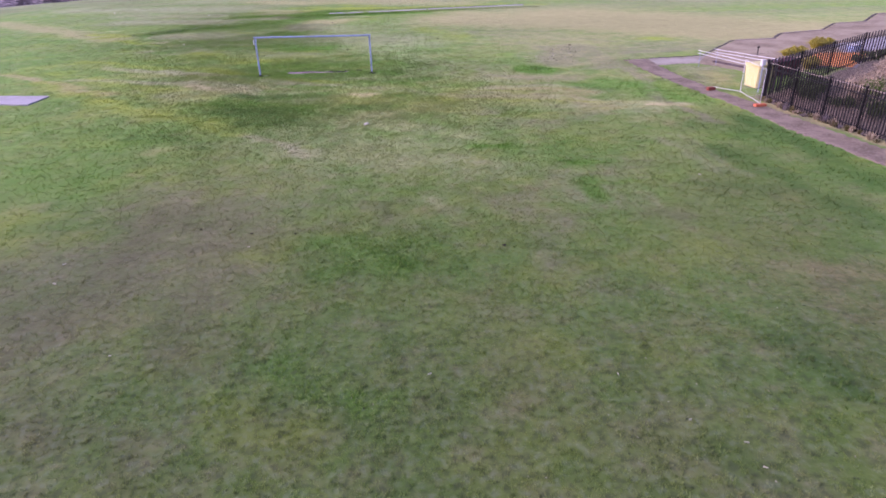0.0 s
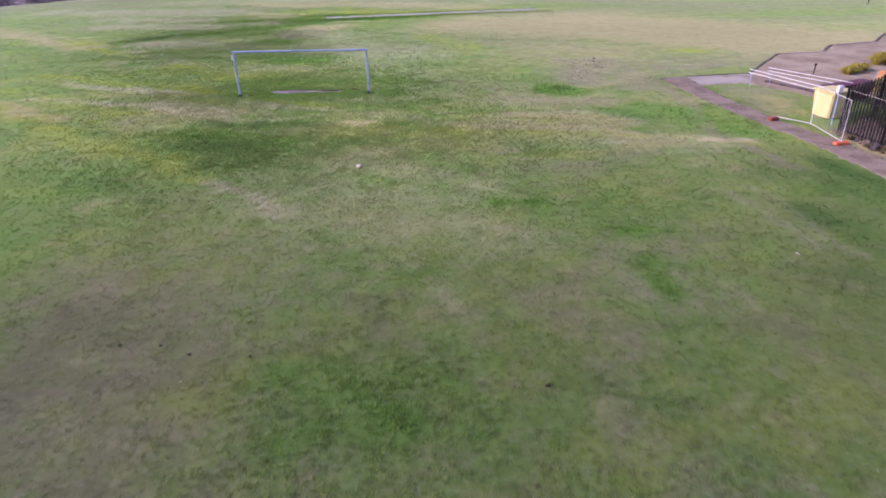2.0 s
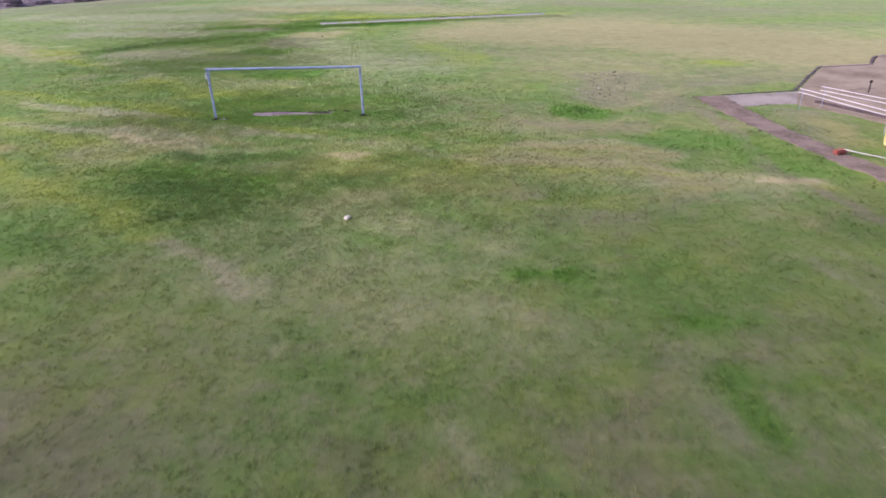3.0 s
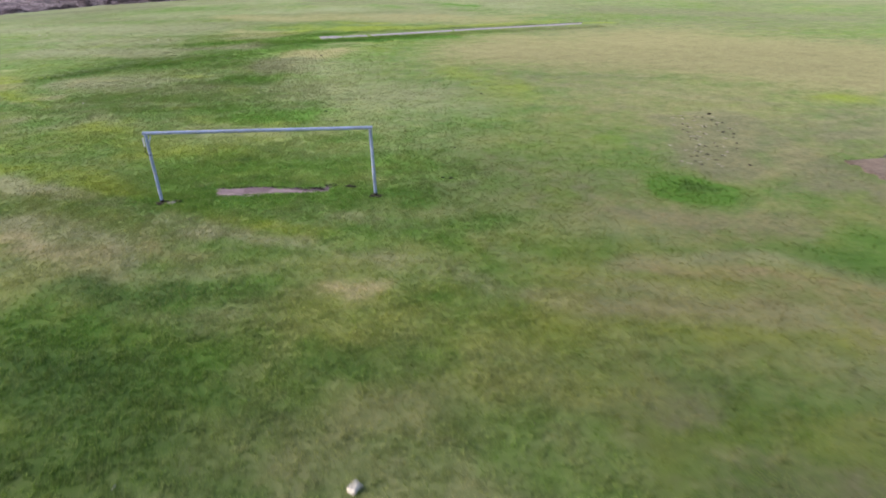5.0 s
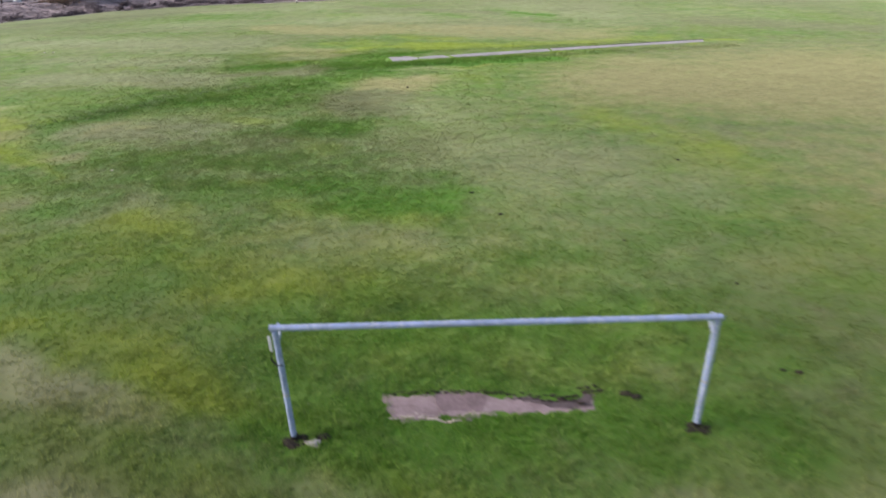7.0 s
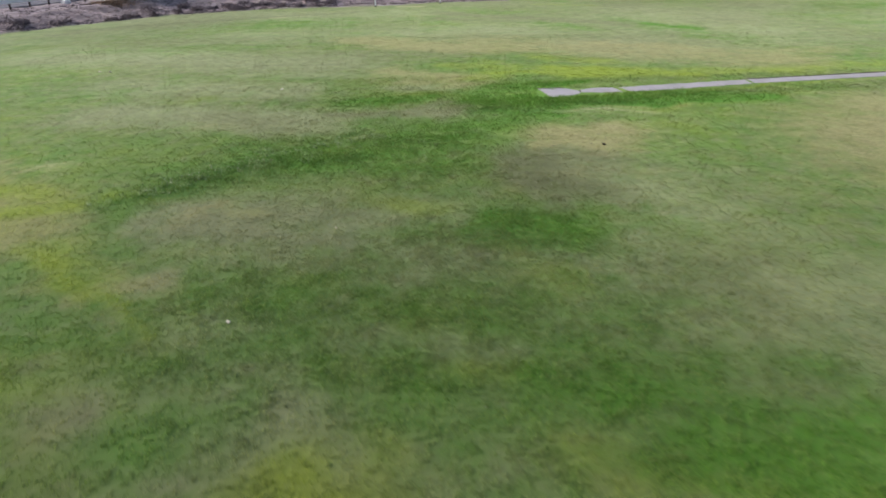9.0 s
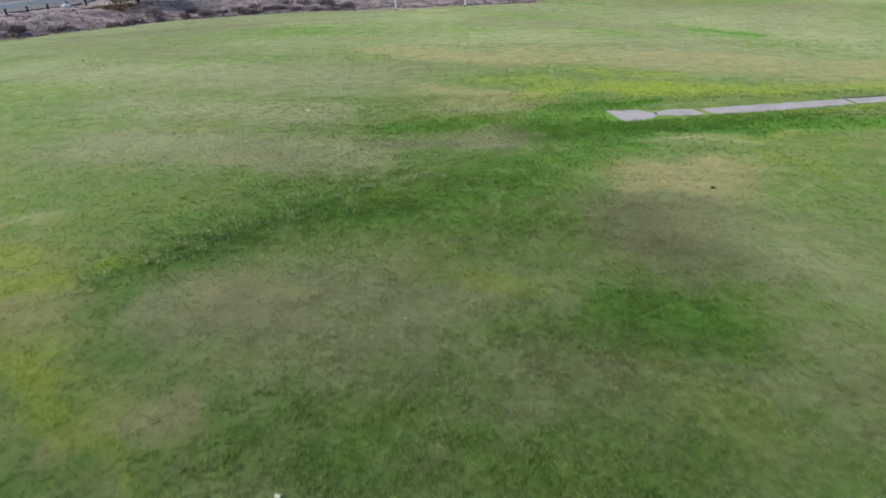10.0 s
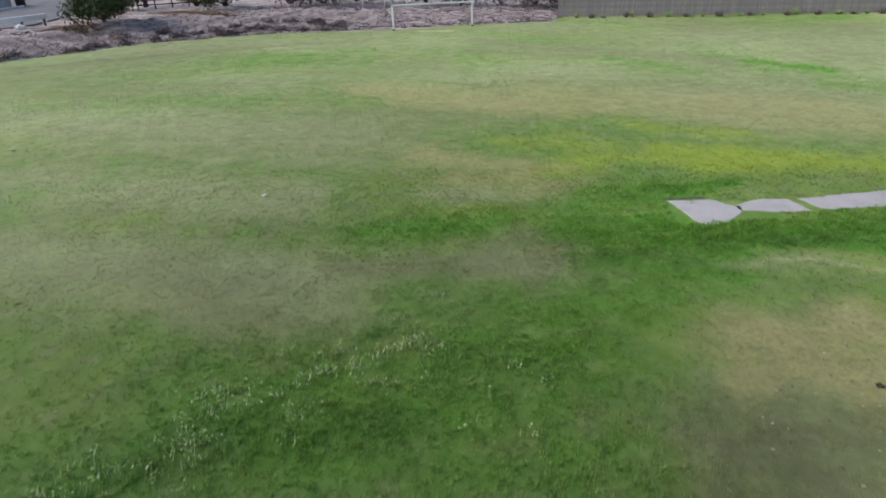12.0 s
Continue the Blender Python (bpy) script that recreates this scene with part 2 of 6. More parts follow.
damp_soil = surface("damp_soil", (0.13, 0.105, 0.11), (0.07, 0.055, 0.055), (0.22, 0.18, 0.185), 0.8, 0.0, 2.5, 30, 0.5, 0.02)
scrap = surface("scrap_plastic", (0.75, 0.73, 0.62), (0.6, 0.55, 0.4), (0.82, 0.82, 0.8), 0.5, 0.0, 8, 30, 0.2, 0.004)
stone_pale = surface("pale_stone", (0.5, 0.48, 0.46), (0.35, 0.33, 0.32), (0.6, 0.58, 0.56), 0.9, 0.0, 4, 30, 0.5, 0.01)


def leaf_material(name, a, b_, c_):
    m, tree, b = node_material(name, 0.65)
    island = tree.nodes.new("ShaderNodeNewGeometry").outputs["Random Per Island"]
    c = mix_node(tree, ramp_node(tree, island, 0.0, 0.6), a, b_)
    c = mix_node(tree, ramp_node(tree, island, 0.75, 1.0, 0.0, 0.8), c, c_)
    tree.links.new(c, b.inputs["Base Color"])
    return m


leaf_dark = leaf_material("leaf_dark", (0.03, 0.05, 0.018), (0.06, 0.09, 0.03), (0.11, 0.13, 0.06))
leaf_olive = leaf_material("leaf_olive", (0.08, 0.07, 0.025), (0.13, 0.11, 0.04), (0.2, 0.16, 0.06))
leaf_yellow = leaf_material("leaf_yellow", (0.3, 0.26, 0.03), (0.4, 0.35, 0.05), (0.5, 0.46, 0.14))
leaf_fallen = leaf_material("leaf_fallen", (0.2, 0.13, 0.09), (0.3, 0.21, 0.15), (0.42, 0.32, 0.24))
leaf_hedge = leaf_material("leaf_hedge", (0.13, 0.1, 0.11), (0.19, 0.155, 0.165), (0.3, 0.255, 0.26))
leaf_straw = leaf_material("leaf_straw", (0.27, 0.2, 0.14), (0.42, 0.33, 0.23), (0.56, 0.46, 0.34))
leaf_bush = leaf_material("leaf_bush", (0.06, 0.1, 0.02), (0.11, 0.17, 0.035), (0.2, 0.25, 0.09))
leaf_straw_pale = leaf_material("leaf_straw_pale", (0.3, 0.28, 0.2), (0.42, 0.4, 0.3), (0.62, 0.6, 0.5))
leaf_weed = leaf_material("leaf_weed", (0.16, 0.29, 0.08), (0.32, 0.42, 0.2), (0.62, 0.64, 0.48))


# ---- mesh helpers ----
def finish(name, bm, material, parent=None, label="", smooth=False):
    me = bpy.data.meshes.new(name)
    bm.normal_update()
    bm.to_mesh(me)
    bm.free()
    for p in me.polygons:
        p.use_smooth = smooth
    me.materials.append(material)
    ob = new(name, me)
    if parent:
        ob.parent = parent
    return tagged(ob, label)


def part(name, bm, material, parent, label="", smooth=False):
    return finish(name, bm, material, parent, label, smooth)


def thing(name, at, label, category, group="", turn=0.0):
    ob = new(name)
    ob.empty_display_size = 0.2
    ob.matrix_world = pose(*at, 0, 0, turn)
    return tagged(ob, label, category, group)


def add_box(bm, size, at=(0, 0, 0), turn=0.0, bevel=0.0, taper=1.0):
    m = Matrix.Translation(at) @ Matrix.Rotation(turn, 4, "Z") @ Matrix.Diagonal((*size, 1))
    vs = bmesh.ops.create_cube(bm, size=1.0, matrix=m)["verts"]
    if taper != 1.0:
        for v in vs:
            if v.co.z < at[2]:
                v.co.x, v.co.y = at[0] + (v.co.x - at[0]) * taper, at[1] + (v.co.y - at[1]) * taper
    if bevel:
        es = list({e for v in vs for e in v.link_edges})
        bmesh.ops.bevel(bm, geom=es, offset=bevel, segments=2, affect="EDGES", clamp_overlap=True)
    return vs


def add_tube(bm, a, b, r0, r1=None, sides=12, caps=True):
    a, b = Vector(a), Vector(b)
    d = b - a
    m = Matrix.Translation((a + b) / 2) @ d.to_track_quat("Z", "Y").to_matrix().to_4x4()
    bmesh.ops.create_cone(bm, cap_ends=caps, segments=sides, radius1=r0, radius2=r0 if r1 is None else r1, depth=d.length, matrix=m)


def add_path_tube(bm, points, r, sides=8):
    """A tube bent along points."""
    pts = [Vector(p) for p in points]
    rings = []
    for i, p in enumerate(pts):
        d = (pts[min(i + 1, len(pts) - 1)] - pts[max(i - 1, 0)]).normalized()
        q = d.to_track_quat("Z", "Y")
        rings.append([bm.verts.new(p + q @ Vector((r * math.cos(k * math.tau / sides), r * math.sin(k * math.tau / sides), 0))) for k in range(sides)])
    for u, v in zip(rings, rings[1:]):
        for k in range(sides):
            bm.faces.new((u[k], u[(k + 1) % sides], v[(k + 1) % sides], v[k]))
    bm.faces.new(rings[0][::-1])
    bm.faces.new(rings[-1])


def add_lump(bm, at, radii, rng, rough=0.25, level=2):
    """A knobbly stone or clod."""
    vs = bmesh.ops.create_icosphere(bm, subdivisions=level, radius=1.0)["verts"]
    off = Vector((rng.uniform(0, 50), rng.uniform(0, 50), 0))
    for v in vs:
        k = 1 + rough * 2 * (noise.noise(v.co * 1.3 + off))
        v.co = Vector((v.co.x * radii[0] * k, v.co.y * radii[1] * k, v.co.z * radii[2] * k)) + Vector(at)


def add_leaves(bm, centres, size, rng, flat=0.0):
    """One small four-cornered leaf, folded along its middle, at each place."""
    for c in centres:
        s = size * rng.uniform(0.6, 1.4)
        q = Euler((rng.uniform(-1.2, 1.2) * (1 - flat), rng.uniform(-1.2, 1.2) * (1 - flat), rng.uniform(0, 6.283))).to_quaternion()
        c = Vector(c)
        p = [c + q @ Vector(v) for v in ((-s, 0, 0), (0, -0.45 * s, 0.12 * s), (s, 0, 0), (0, 0.45 * s, 0.12 * s))]
        v = [bm.verts.new(k) for k in p]
        bm.faces.new((v[0], v[1], v[2]))
        bm.faces.new((v[0], v[2], v[3]))


def value_noise(x, y, cell, seed):
    x, y = np.asarray(x) / cell, np.asarray(y) / cell
    xi, yi = np.floor(x), np.floor(y)

    def corner(i, j):
        h = np.sin((xi + i) * 127.1 + (yi + j) * 311.7 + seed * 74.7) * 43758.5453
        return h - np.floor(h)

    u, v = x - xi, y - yi
    u, v = u * u * (3 - 2 * u), v * v * (3 - 2 * v)
    return (corner(0, 0) * (1 - u) + corner(1, 0) * u) * (1 - v) + (corner(0, 1) * (1 - u) + corner(1, 1) * u) * v - 0.5


# ---- the turf's patches: kind, from x, y to x, y, width, strength ----
# kinds thin and thick carry painted brightness, not growth
PATCHES = []


def patch(kind, x0, y0, x1, y1, width, strength):
    PATCHES.append((kind, x0, y0, x1, y1, width, strength))


patch("dull", -11.4, 13.5, -6.9, 15.3, 3, 0.55)
patch("dull", -10.3, 19.1, -8.9, 11.4, 3, 0.55)
patch("lush", -3.3, 14.6, -2, 13.1, 1.5, 0.7)
patch("lush", -4.1, 12.4, -2.4, 14.2, 1.2, 0.45)
patch("lush", -2.9, 7.8, -1.6, 7.4, 0.9, 0.6)
patch("dull", 1.9, 13.9, 4.9, 9.2, 2.5, 0.25)
patch("dry", 8.9, 12.3, 10.5, 11.9, 1.2, 0.45)
patch("lush", -18.4, 22.6, -13.1, 20.8, 3, 0.5)
patch("yellow", -14.9, 16.8, -13.3, 15.8, 2, 0.4)
patch("lush", -22.4, 29.3, -14.7, 27.4, 3, 0.45)
patch("yellow", -25.6, 47.3, -19.7, 41.5, 2, 0.4)
patch("yellow", -30.1, 44.1, -25.3, 42.4, 2, 0.5)
patch("dry", -51, 77, -30.5, 60.3, 3, 0.7)
patch("dry", 13.6, 67.3, 32.9, 49.9, 14, 1)
patch("dry", 12.5, 44, 7.3, 39.7, 2, 0.4)
patch("yellow", 3.1, 35.5, 8.3, 29.9, 1, 0.4)
patch("lush", 10.8, 34.4, 12.3, 31.1, 2, 0.6)
patch("yellow", -13.6, 32.5, -9.9, 27.4, 1.5, 0.4)
patch("lush", -15.1, 25.2, -13.5, 27.4, 3, 0.5)
patch("lush", 1, 23.2, 3, 23.3, 1, 0.5)
patch("dull", -9.9, 16.7, -7.1, 18.1, 2, 0.55)
patch("dull", 1.9, 18, 6.6, 20.8, 2, 0.4)
patch("dry", -5.9, 34.2, -4.3, 33.7, 1, 0.5)
patch("lush", 10, 36, 13.3, 30.8, 2, 0.6)
patch("yellow", 0.5, 39.9, 7.8, 32.9, 0.9, 0.35)
patch("bare", 10.8, 29.2, 12.3, 29.3, 0.5, 0.7)
patch("bare", 10.3, 29.3, 10.6, 29.3, 0.3, 0.7)
patch("lush", -12.2, 32.7, -7.1, 34.1, 2, 0.6)
patch("lush", -13, 31.4, -8.6, 31.3, 3, 0.5)
patch("lush", -4.9, 35.9, -0.4, 35.6, 2, 0.3)
patch("bare", -5.6, 34, -4.4, 33.9, 0.7, 0.6)
patch("dry", -12, 35.6, -15.4, 37.3, 1.5, 0.4)
patch("dry", -14.7, 39.3, -11.9, 38, 1.5, 0.4)
patch("dry", 3.8, 38.2, 12, 36.9, 3, 0.4)
patch("dry", 2.9, 34.5, 6.7, 33.4, 1, 0.6)
patch("dry", 6.5, 33, 8.1, 29, 1.5, 0.5)
patch("lush", 8, 34.5, 11.2, 33.8, 1.5, 0.6)
patch("dull", 8, 45.4, 13.8, 44.2, 4, 0.5)
patch("yellow", 16.7, 51, 18.5, 50.3, 1.5, 0.85)
patch("dry", 2.3, 67.9, 18.2, 60, 9, 0.95)
patch("dry", 13.5, 63.1, 23.8, 53.5, 9, 0.95)
patch("yellow", -1.3, 61.5, 1.8, 57.1, 2, 0.5)
patch("yellow", -14.5, 45.7, -12.9, 46.5, 1.5, 0.7)
patch("lush", -23, 47.6, -16.4, 47.9, 3, 0.28)
patch("yellow", -12, 47.8, -8.3, 45.9, 2, 0.4)
patch("yellow", 3.8, 28.6, 4.4, 28.4, 1.5, 0.4)
patch("yellow", -2.9, 31.5, -1.1, 31.4, 2, 0.4)
patch("dull", 3.3, 26.8, 6.9, 28.4, 2, 0.5)
patch("dull", -1, 26.4, 0.6, 26.9, 2, 0.35)
patch("lush", -10.3, 34.2, -7.5, 33.9, 1.5, 0.7)
patch("lush", -10.4, 33.1, -10.6, 31.4, 2, 0.8)
patch("lush", -4.3, 33.9, 0.9, 35.4, 2.5, 0.4)
patch("lush", -3.1, 33.1, -0.7, 32.7, 1.5, 0.45)
patch("dry", -14.9, 36.7, -10.7, 35.1, 1.2, 0.5)
patch("bare", -5.7, 34.1, -4.5, 33.6, 0.6, 0.5)
patch("yellow", -4.9, 32.9, -4.2, 32.5, 0.8, 0.5)
patch("dry", 4.7, 39.6, 8.1, 38, 2.5, 0.4)
patch("dry", 3.6, 34.3, 5.4, 33.8, 0.7, 0.4)
patch("yellow", -1.6, 59.6, 2.1, 54.6, 2, 0.5)
patch("dull", 6.2, 57.2, 11, 54.1, 3, 0.45)
patch("yellow", -19.4, 50.1, -17.3, 48.9, 1.5, 0.9)
patch("yellow", -14.1, 50.8, -10, 49.9, 1.5, 0.65)
patch("yellow", -11.4, 43.1, -6.1, 42.2, 2.5, 0.45)
patch("yellow", -14.8, 40.8, -12.8, 39.6, 2, 0.4)
patch("dry", -13.7, 38.3, -12.5, 38.7, 1, 0.5)
patch("bare", -15.3, 37.4, -14.5, 37, 0.7, 0.5)
patch("dry", -12.4, 36.5, -11.9, 36.5, 0.6, 0.6)
patch("lush", -8.2, 37.9, -5.9, 37.5, 1.2, 0.4)
patch("lush", -5.6, 36.6, -3.6, 37.1, 2, 0.65)
patch("lush", -2.6, 37.3, -0.3, 37.6, 2, 0.6)
patch("dull", -3, 41.5, -1.6, 41.4, 1, 0.5)
patch("dull", 0.3, 39.9, 1.4, 38.4, 2, 0.4)
patch("yellow", -1.8, 60.5, 1.8, 55.1, 1.5, 0.6)
patch("dull", 6.3, 57.8, 9.1, 57, 2, 0.55)
patch("dull", 5.6, 50.1, 7.5, 49.9, 1.5, 0.5)
patch("yellow", -14.8, 45.4, -11.9, 45.8, 2, 0.5)
patch("lush", -13.5, 51.7, -10.3, 49.6, 2, 0.28)
patch("yellow", -0.4, 56.8, 1.9, 54.4, 1, 0.55)
patch("lush", -28.5, 62.1, -23.9, 66.8, 1.8, 0.52)
patch("lush", -23.9, 66.8, -18.4, 70, 1.8, 0.52)
patch("lush", -18.4, 69.6, -16, 67.9, 1.8, 0.42)
patch("yellow", -33.8, 64, -30.3, 61.9, 1.3, 0.8)
patch("yellow", -30.6, 59.4, -29.7, 61.9, 1.2, 0.4)
patch("bare", -33.8, 65.8, -32.8, 66.4, 1, 0.35)
patch("dry", -25.8, 61.4, -22.7, 60.9, 1, 0.4)
patch("dull", -23.8, 59.7, -20.8, 58.9, 2, 0.55)
patch("dull", -22.8, 62.5, -18.9, 62.6, 1.5, 0.4)
patch("lush", -16.1, 61.2, -13.3, 59.5, 1.8, 0.55)
patch("dry", -13.4, 68.6, -9.5, 69.2, 2, 0.5)
patch("dry", -11.6, 65.1, -9.3, 64.5, 1.5, 0.26)
patch("dull", -15, 64.6, -11.7, 62.9, 2, 0.45)
patch("lush", -16.1, 75.5, -11.7, 73.9, 1.5, 0.85)
patch("lush", -11.6, 74.8, -0.8, 75.1, 1.3, 0.95)
patch("lush", -22.6, 75.1, -18.8, 76, 1.5, 0.7)
patch("dull", -20.1, 74, -15.9, 72.4, 1.5, 0.5)
patch("yellow", -14.7, 82, -5.5, 82, 2, 0.85)
patch("yellow", -11.8, 87.1, -7.3, 84.8, 2, 0.6)
patch("yellow", -2.4, 81.3, 8.7, 82.9, 2, 0.6)
patch("dry", -26.1, 95.8, -15.2, 90.7, 3, 0.7)
patch("dry", -15.5, 93.2, 4, 84.6, 5, 0.6)
patch("dry", -21.1, 83.3, -16.4, 79.1, 2.5, 0.5)
patch("lush", -37.5, 107.2, -27.7, 105.7, 3, 0.4)
patch("lush", -28.8, 93.4, -24.7, 93, 1.5, 0.35)
patch("lush", -2.5, 103.8, 2.2, 95.1, 3, 0.4)
patch("dry", -25.7, 56.7, -23.9, 57, 1, 0.5)
patch("dry", -27.7, 56.5, -26, 55.9, 1, 0.4)
patch("lush", -14.5, 53.1, -12.4, 52.8, 2.5, 0.8)
patch("lush", -11.8, 51.3, -9.5, 50.9, 2.5, 0.8)
patch("lush", -22.6, 51.6, -21.1, 52, 1.5, 0.6)
patch("lush", -19.6, 53.1, -17.9, 52.6, 2, 0.5)
patch("dull", -8.7, 56.1, -7.1, 55.9, 1.5, 0.41)
patch("dull", -9.7, 59.1, -7.7, 58.4, 2.5, 0.26)
patch("dull", -25.1, 52, -23.8, 51.9, 1.2, 0.45)
patch("dry", -16.1, 53.5, -15.2, 52.8, 0.8, 0.3)
patch("dry", -12.9, 69.7, -10, 68.5, 1.5, 0.6)
patch("dull", -14.9, 66.3, -10.9, 66, 2.5, 0.65)
patch("dull", -14.7, 64.2, -11.9, 62.8, 2.5, 0.38)
patch("lush", -15.8, 60.6, -13.2, 60.6, 2, 0.8)
patch("dry", -25.6, 61.4, -24.8, 61.8, 1, 0.6)
patch("dull", -24.6, 60.5, -19.7, 61.2, 2.5, 0.5)
patch("lush", -28.2, 62.3, -24.8, 66.6, 1.8, 0.52)
patch("lush", -24.8, 66.8, -19.2, 69.2, 2.2, 0.52)
patch("lush", -22.4, 65.1, -17.3, 66, 2.5, 0.57)
patch("dry", -30, 71.1, -27.1, 71.5, 1.5, 0.3)
patch("lush", -22.8, 75.9, -19.6, 76.5, 1, 0.7)
patch("dull", -23.1, 72.9, -16.9, 75, 1.8, 0.5)
patch("yellow", -11.2, 83, -6.4, 82.1, 2, 0.95)
patch("yellow", -17.7, 84.6, -12.5, 83.1, 2, 0.55)
patch("dry", -21.4, 92.3, -12.7, 89.7, 2.5, 0.7)
patch("dry", -20.9, 80.6, -15.6, 79, 1.8, 0.55)
patch("lush", -39.1, 94.1, -35.2, 93.7, 2, 0.4)
patch("lush", -1.1, 100.4, 2, 98.7, 2, 0.5)
patch("lush", 2.2, 95.3, 4.2, 92.1, 3, 0.4)
patch("lush", -37.8, 77.6, -36.8, 78.8, 1.5, 0.4)
patch("dull", -15.2, 108.7, -4.1, 103.7, 4, 0.5)
patch("lush", -23.4, 75.9, -18.2, 76.3, 1.3, 0.7)
patch("lush", -15.1, 78.4, -12, 78.8, 1.3, 0.7)
patch("yellow", -11.9, 83.5, -3.3, 81.5, 1.4, 0.7)
patch("lush", -39, 107.2, -28.4, 108.3, 4, 0.3)
patch("lush", -24.8, 65.2, -18.6, 66.2, 3, 0.42)
patch("dull", -15, 66.3, -11.9, 67.4, 2.5, 0.6)
patch("dull", -32.8, 72, -30.5, 74, 2, 0.4)
patch("yellow", -5, 35.7, 0.5, 36.4, 2.5, 0.45)
patch("yellow", -4.2, 31.9, -1.8, 31.3, 2, 0.4)
patch("yellow", -31.8, 61.3, -26.2, 57.1, 1.5, 0.55)
patch("dry", -28.1, 57.1, -23.7, 54.3, 1.1, 0.3)
patch("dry", -27, 58.1, -24.2, 56.3, 1.1, 0.3)
patch("lush", -23.6, 54, -21.4, 53, 1.5, 0.4)
patch("yellow", -15.8, 32.5, -9.8, 27.3, 1.8, 0.45)
patch("dry", -11.9, 35.4, 0.4, 34.4, 1.5, 0.3)
patch("yellow", -21.5, 35.8, -15.7, 33.5, 2, 0.4)
patch("yellow", -4.5, 36, 1.7, 29.7, 1.2, 0.4)
patch("dry", -20.7, 42.3, -11.5, 37.7, 1.5, 0.35)
patch("yellow", -5.5, 35.1, 1.9, 33.8, 2.5, 0.4)
patch("yellow", -3.8, 32.4, -0, 30.7, 2.5, 0.5)
patch("yellow", -11.2, 28.6, -9.5, 28.1, 2, 0.45)
patch("lush", -12.4, 30.5, -7.3, 31.8, 2.5, 0.55)
patch("lush", -4, 26.2, -3.2, 24.9, 1.5, 0.4)
patch("dull", -11, 37.6, -5.1, 37.9, 2, 0.4)
patch("dull", -0.5, 43.6, 3.5, 40.9, 2.5, 0.4)
patch("lush", -19.7, 44.6, -17.1, 43.5, 2, 0.28)
patch("lush", -10.4, 49.9, -3.4, 46.4, 3, 0.24)
patch("dry", 8, 12.1, 9.3, 9.8, 2, 0.35)
patch("dry", 8.5, 18.2, 11, 17.2, 1, 0.35)
patch("dull", -11.3, 11.2, -8.1, 11, 2.5, 0.5)
patch("lush", 5.9, 19.3, 7.7, 17.7, 1.5, 0.4)
patch("lush", 11.1, 23.9, 14.5, 22.4, 2, 0.55)
patch("bare", -11.8, 73, -7.9, 73.2, 0.2, 0.35)
patch("bare", -24.4, 117.8, -21.6, 117.7, 0.5, 0.7)
patch("lush", -10.3, 102.8, -6.1, 98.6, 2, 0.5)
patch("dull", -19, 107.1, -9, 103.6, 3, 0.6)
patch("bare", -36.8, 110.4, -35, 110.7, 0.7, 0.5)
patch("yellow", -9.3, 117, -2.8, 115.2, 1, 0.5)
patch("lush", -12.8, 123.1, -5.7, 119.9, 2, 0.5)
patch("dull", -11, 10.2, -7.2, 17.1, 6, 0.5)
patch("dull", -13.2, 14, -7.2, 12.6, 4, 0.55)
patch("dull", 1.5, 7.5, 6.4, 5.5, 4, 0.28)
patch("dull", -0.3, 6.2, 2, 10.3, 2, 0.19)
patch("dry", 5.3, 10.1, 8.7, 9, 2.5, 0.17)
patch("yellow", -3.7, 33.1, 4.2, 31, 3, 0.5)
patch("dry", -0.5, 33.6, 6, 31.8, 2, 0.45)
patch("lush", 5.4, 40.0, 7.1, 39.5, 1.1, 2.2)
patch("deep", 5.8, 39.9, 7.0, 39.4, 0.5, 0.6)
patch("dull", 8.1, 47.9, 8.8, 41.8, 2.2, 0.8)
patch("dry", -13.3, 69.7, -10.9, 67.9, 2.2, 0.85)
patch("lush", -23.4, 65.8, -17.3, 68.6, 3.5, 0.64)
patch("lush", -18.5, 70.3, -15, 70.6, 2, 0.49)
patch("dull", -22.9, 73.2, -16.6, 73.9, 1.3, 0.7)
patch("dull", -16.9, 71.7, -14.6, 74.2, 1, 0.5)
patch("lush", -13.9, 75.8, -7, 74.9, 1.2, 1.2)
patch("yellow", -5.8, 32.9, 0.1, 31.9, 2.5, 0.75)
patch("dry", -4.1, 30, 1.2, 30.1, 2, 0.4)
patch("dull", 11.8, 40, 11.5, 30.1, 0.5, 0.9)
patch("dull", 11.5, 30.1, 12.4, 25.9, 0.5, 0.9)
patch("dull", 13.7, 45.1, 19.7, 45.6, 1.2, 0.9)
patch("dry", 16.2, 37.3, 16.4, 33.5, 1, 0.5)
patch("yellow", 16.2, 37.3, 16.4, 33.5, 1.4, 0.4)
patch("lush", -13.7, 76, -11.5, 74.7, 0.9, 1.6)
patch("lush", -11.5, 74.7, -7.1, 74.7, 1.1, 1.6)
patch("lush", -12.5, 78.6, -9.8, 79.5, 0.8, 1.2)
patch("yellow", -23.9, 41.2, -9.4, 31.6, 2, 0.55)
patch("yellow", -10.2, 31.1, 0.3, 33.2, 1.2, 0.5)
patch("yellow", 1.5, 28.5, 10.1, 29.1, 1.2, 0.4)
patch("dry", -11.8, 73.8, -5.8, 73.7, 0.3, 0.8)
patch("lush", -12.3, 32.6, -7.5, 30.9, 2.5, 0.7)
patch("yellow", 11.2, 81.1, 13.5, 80.6, 0.9, 0.8)
patch("yellow", -11.5, 75.5, 10.4, 79.9, 0.4, 0.6)
patch("dull", 15.3, 91, 33.8, 77.7, 6, 0.8)
patch("dull", -37.6, 118.2, -16.4, 118.2, 3, 0.5)


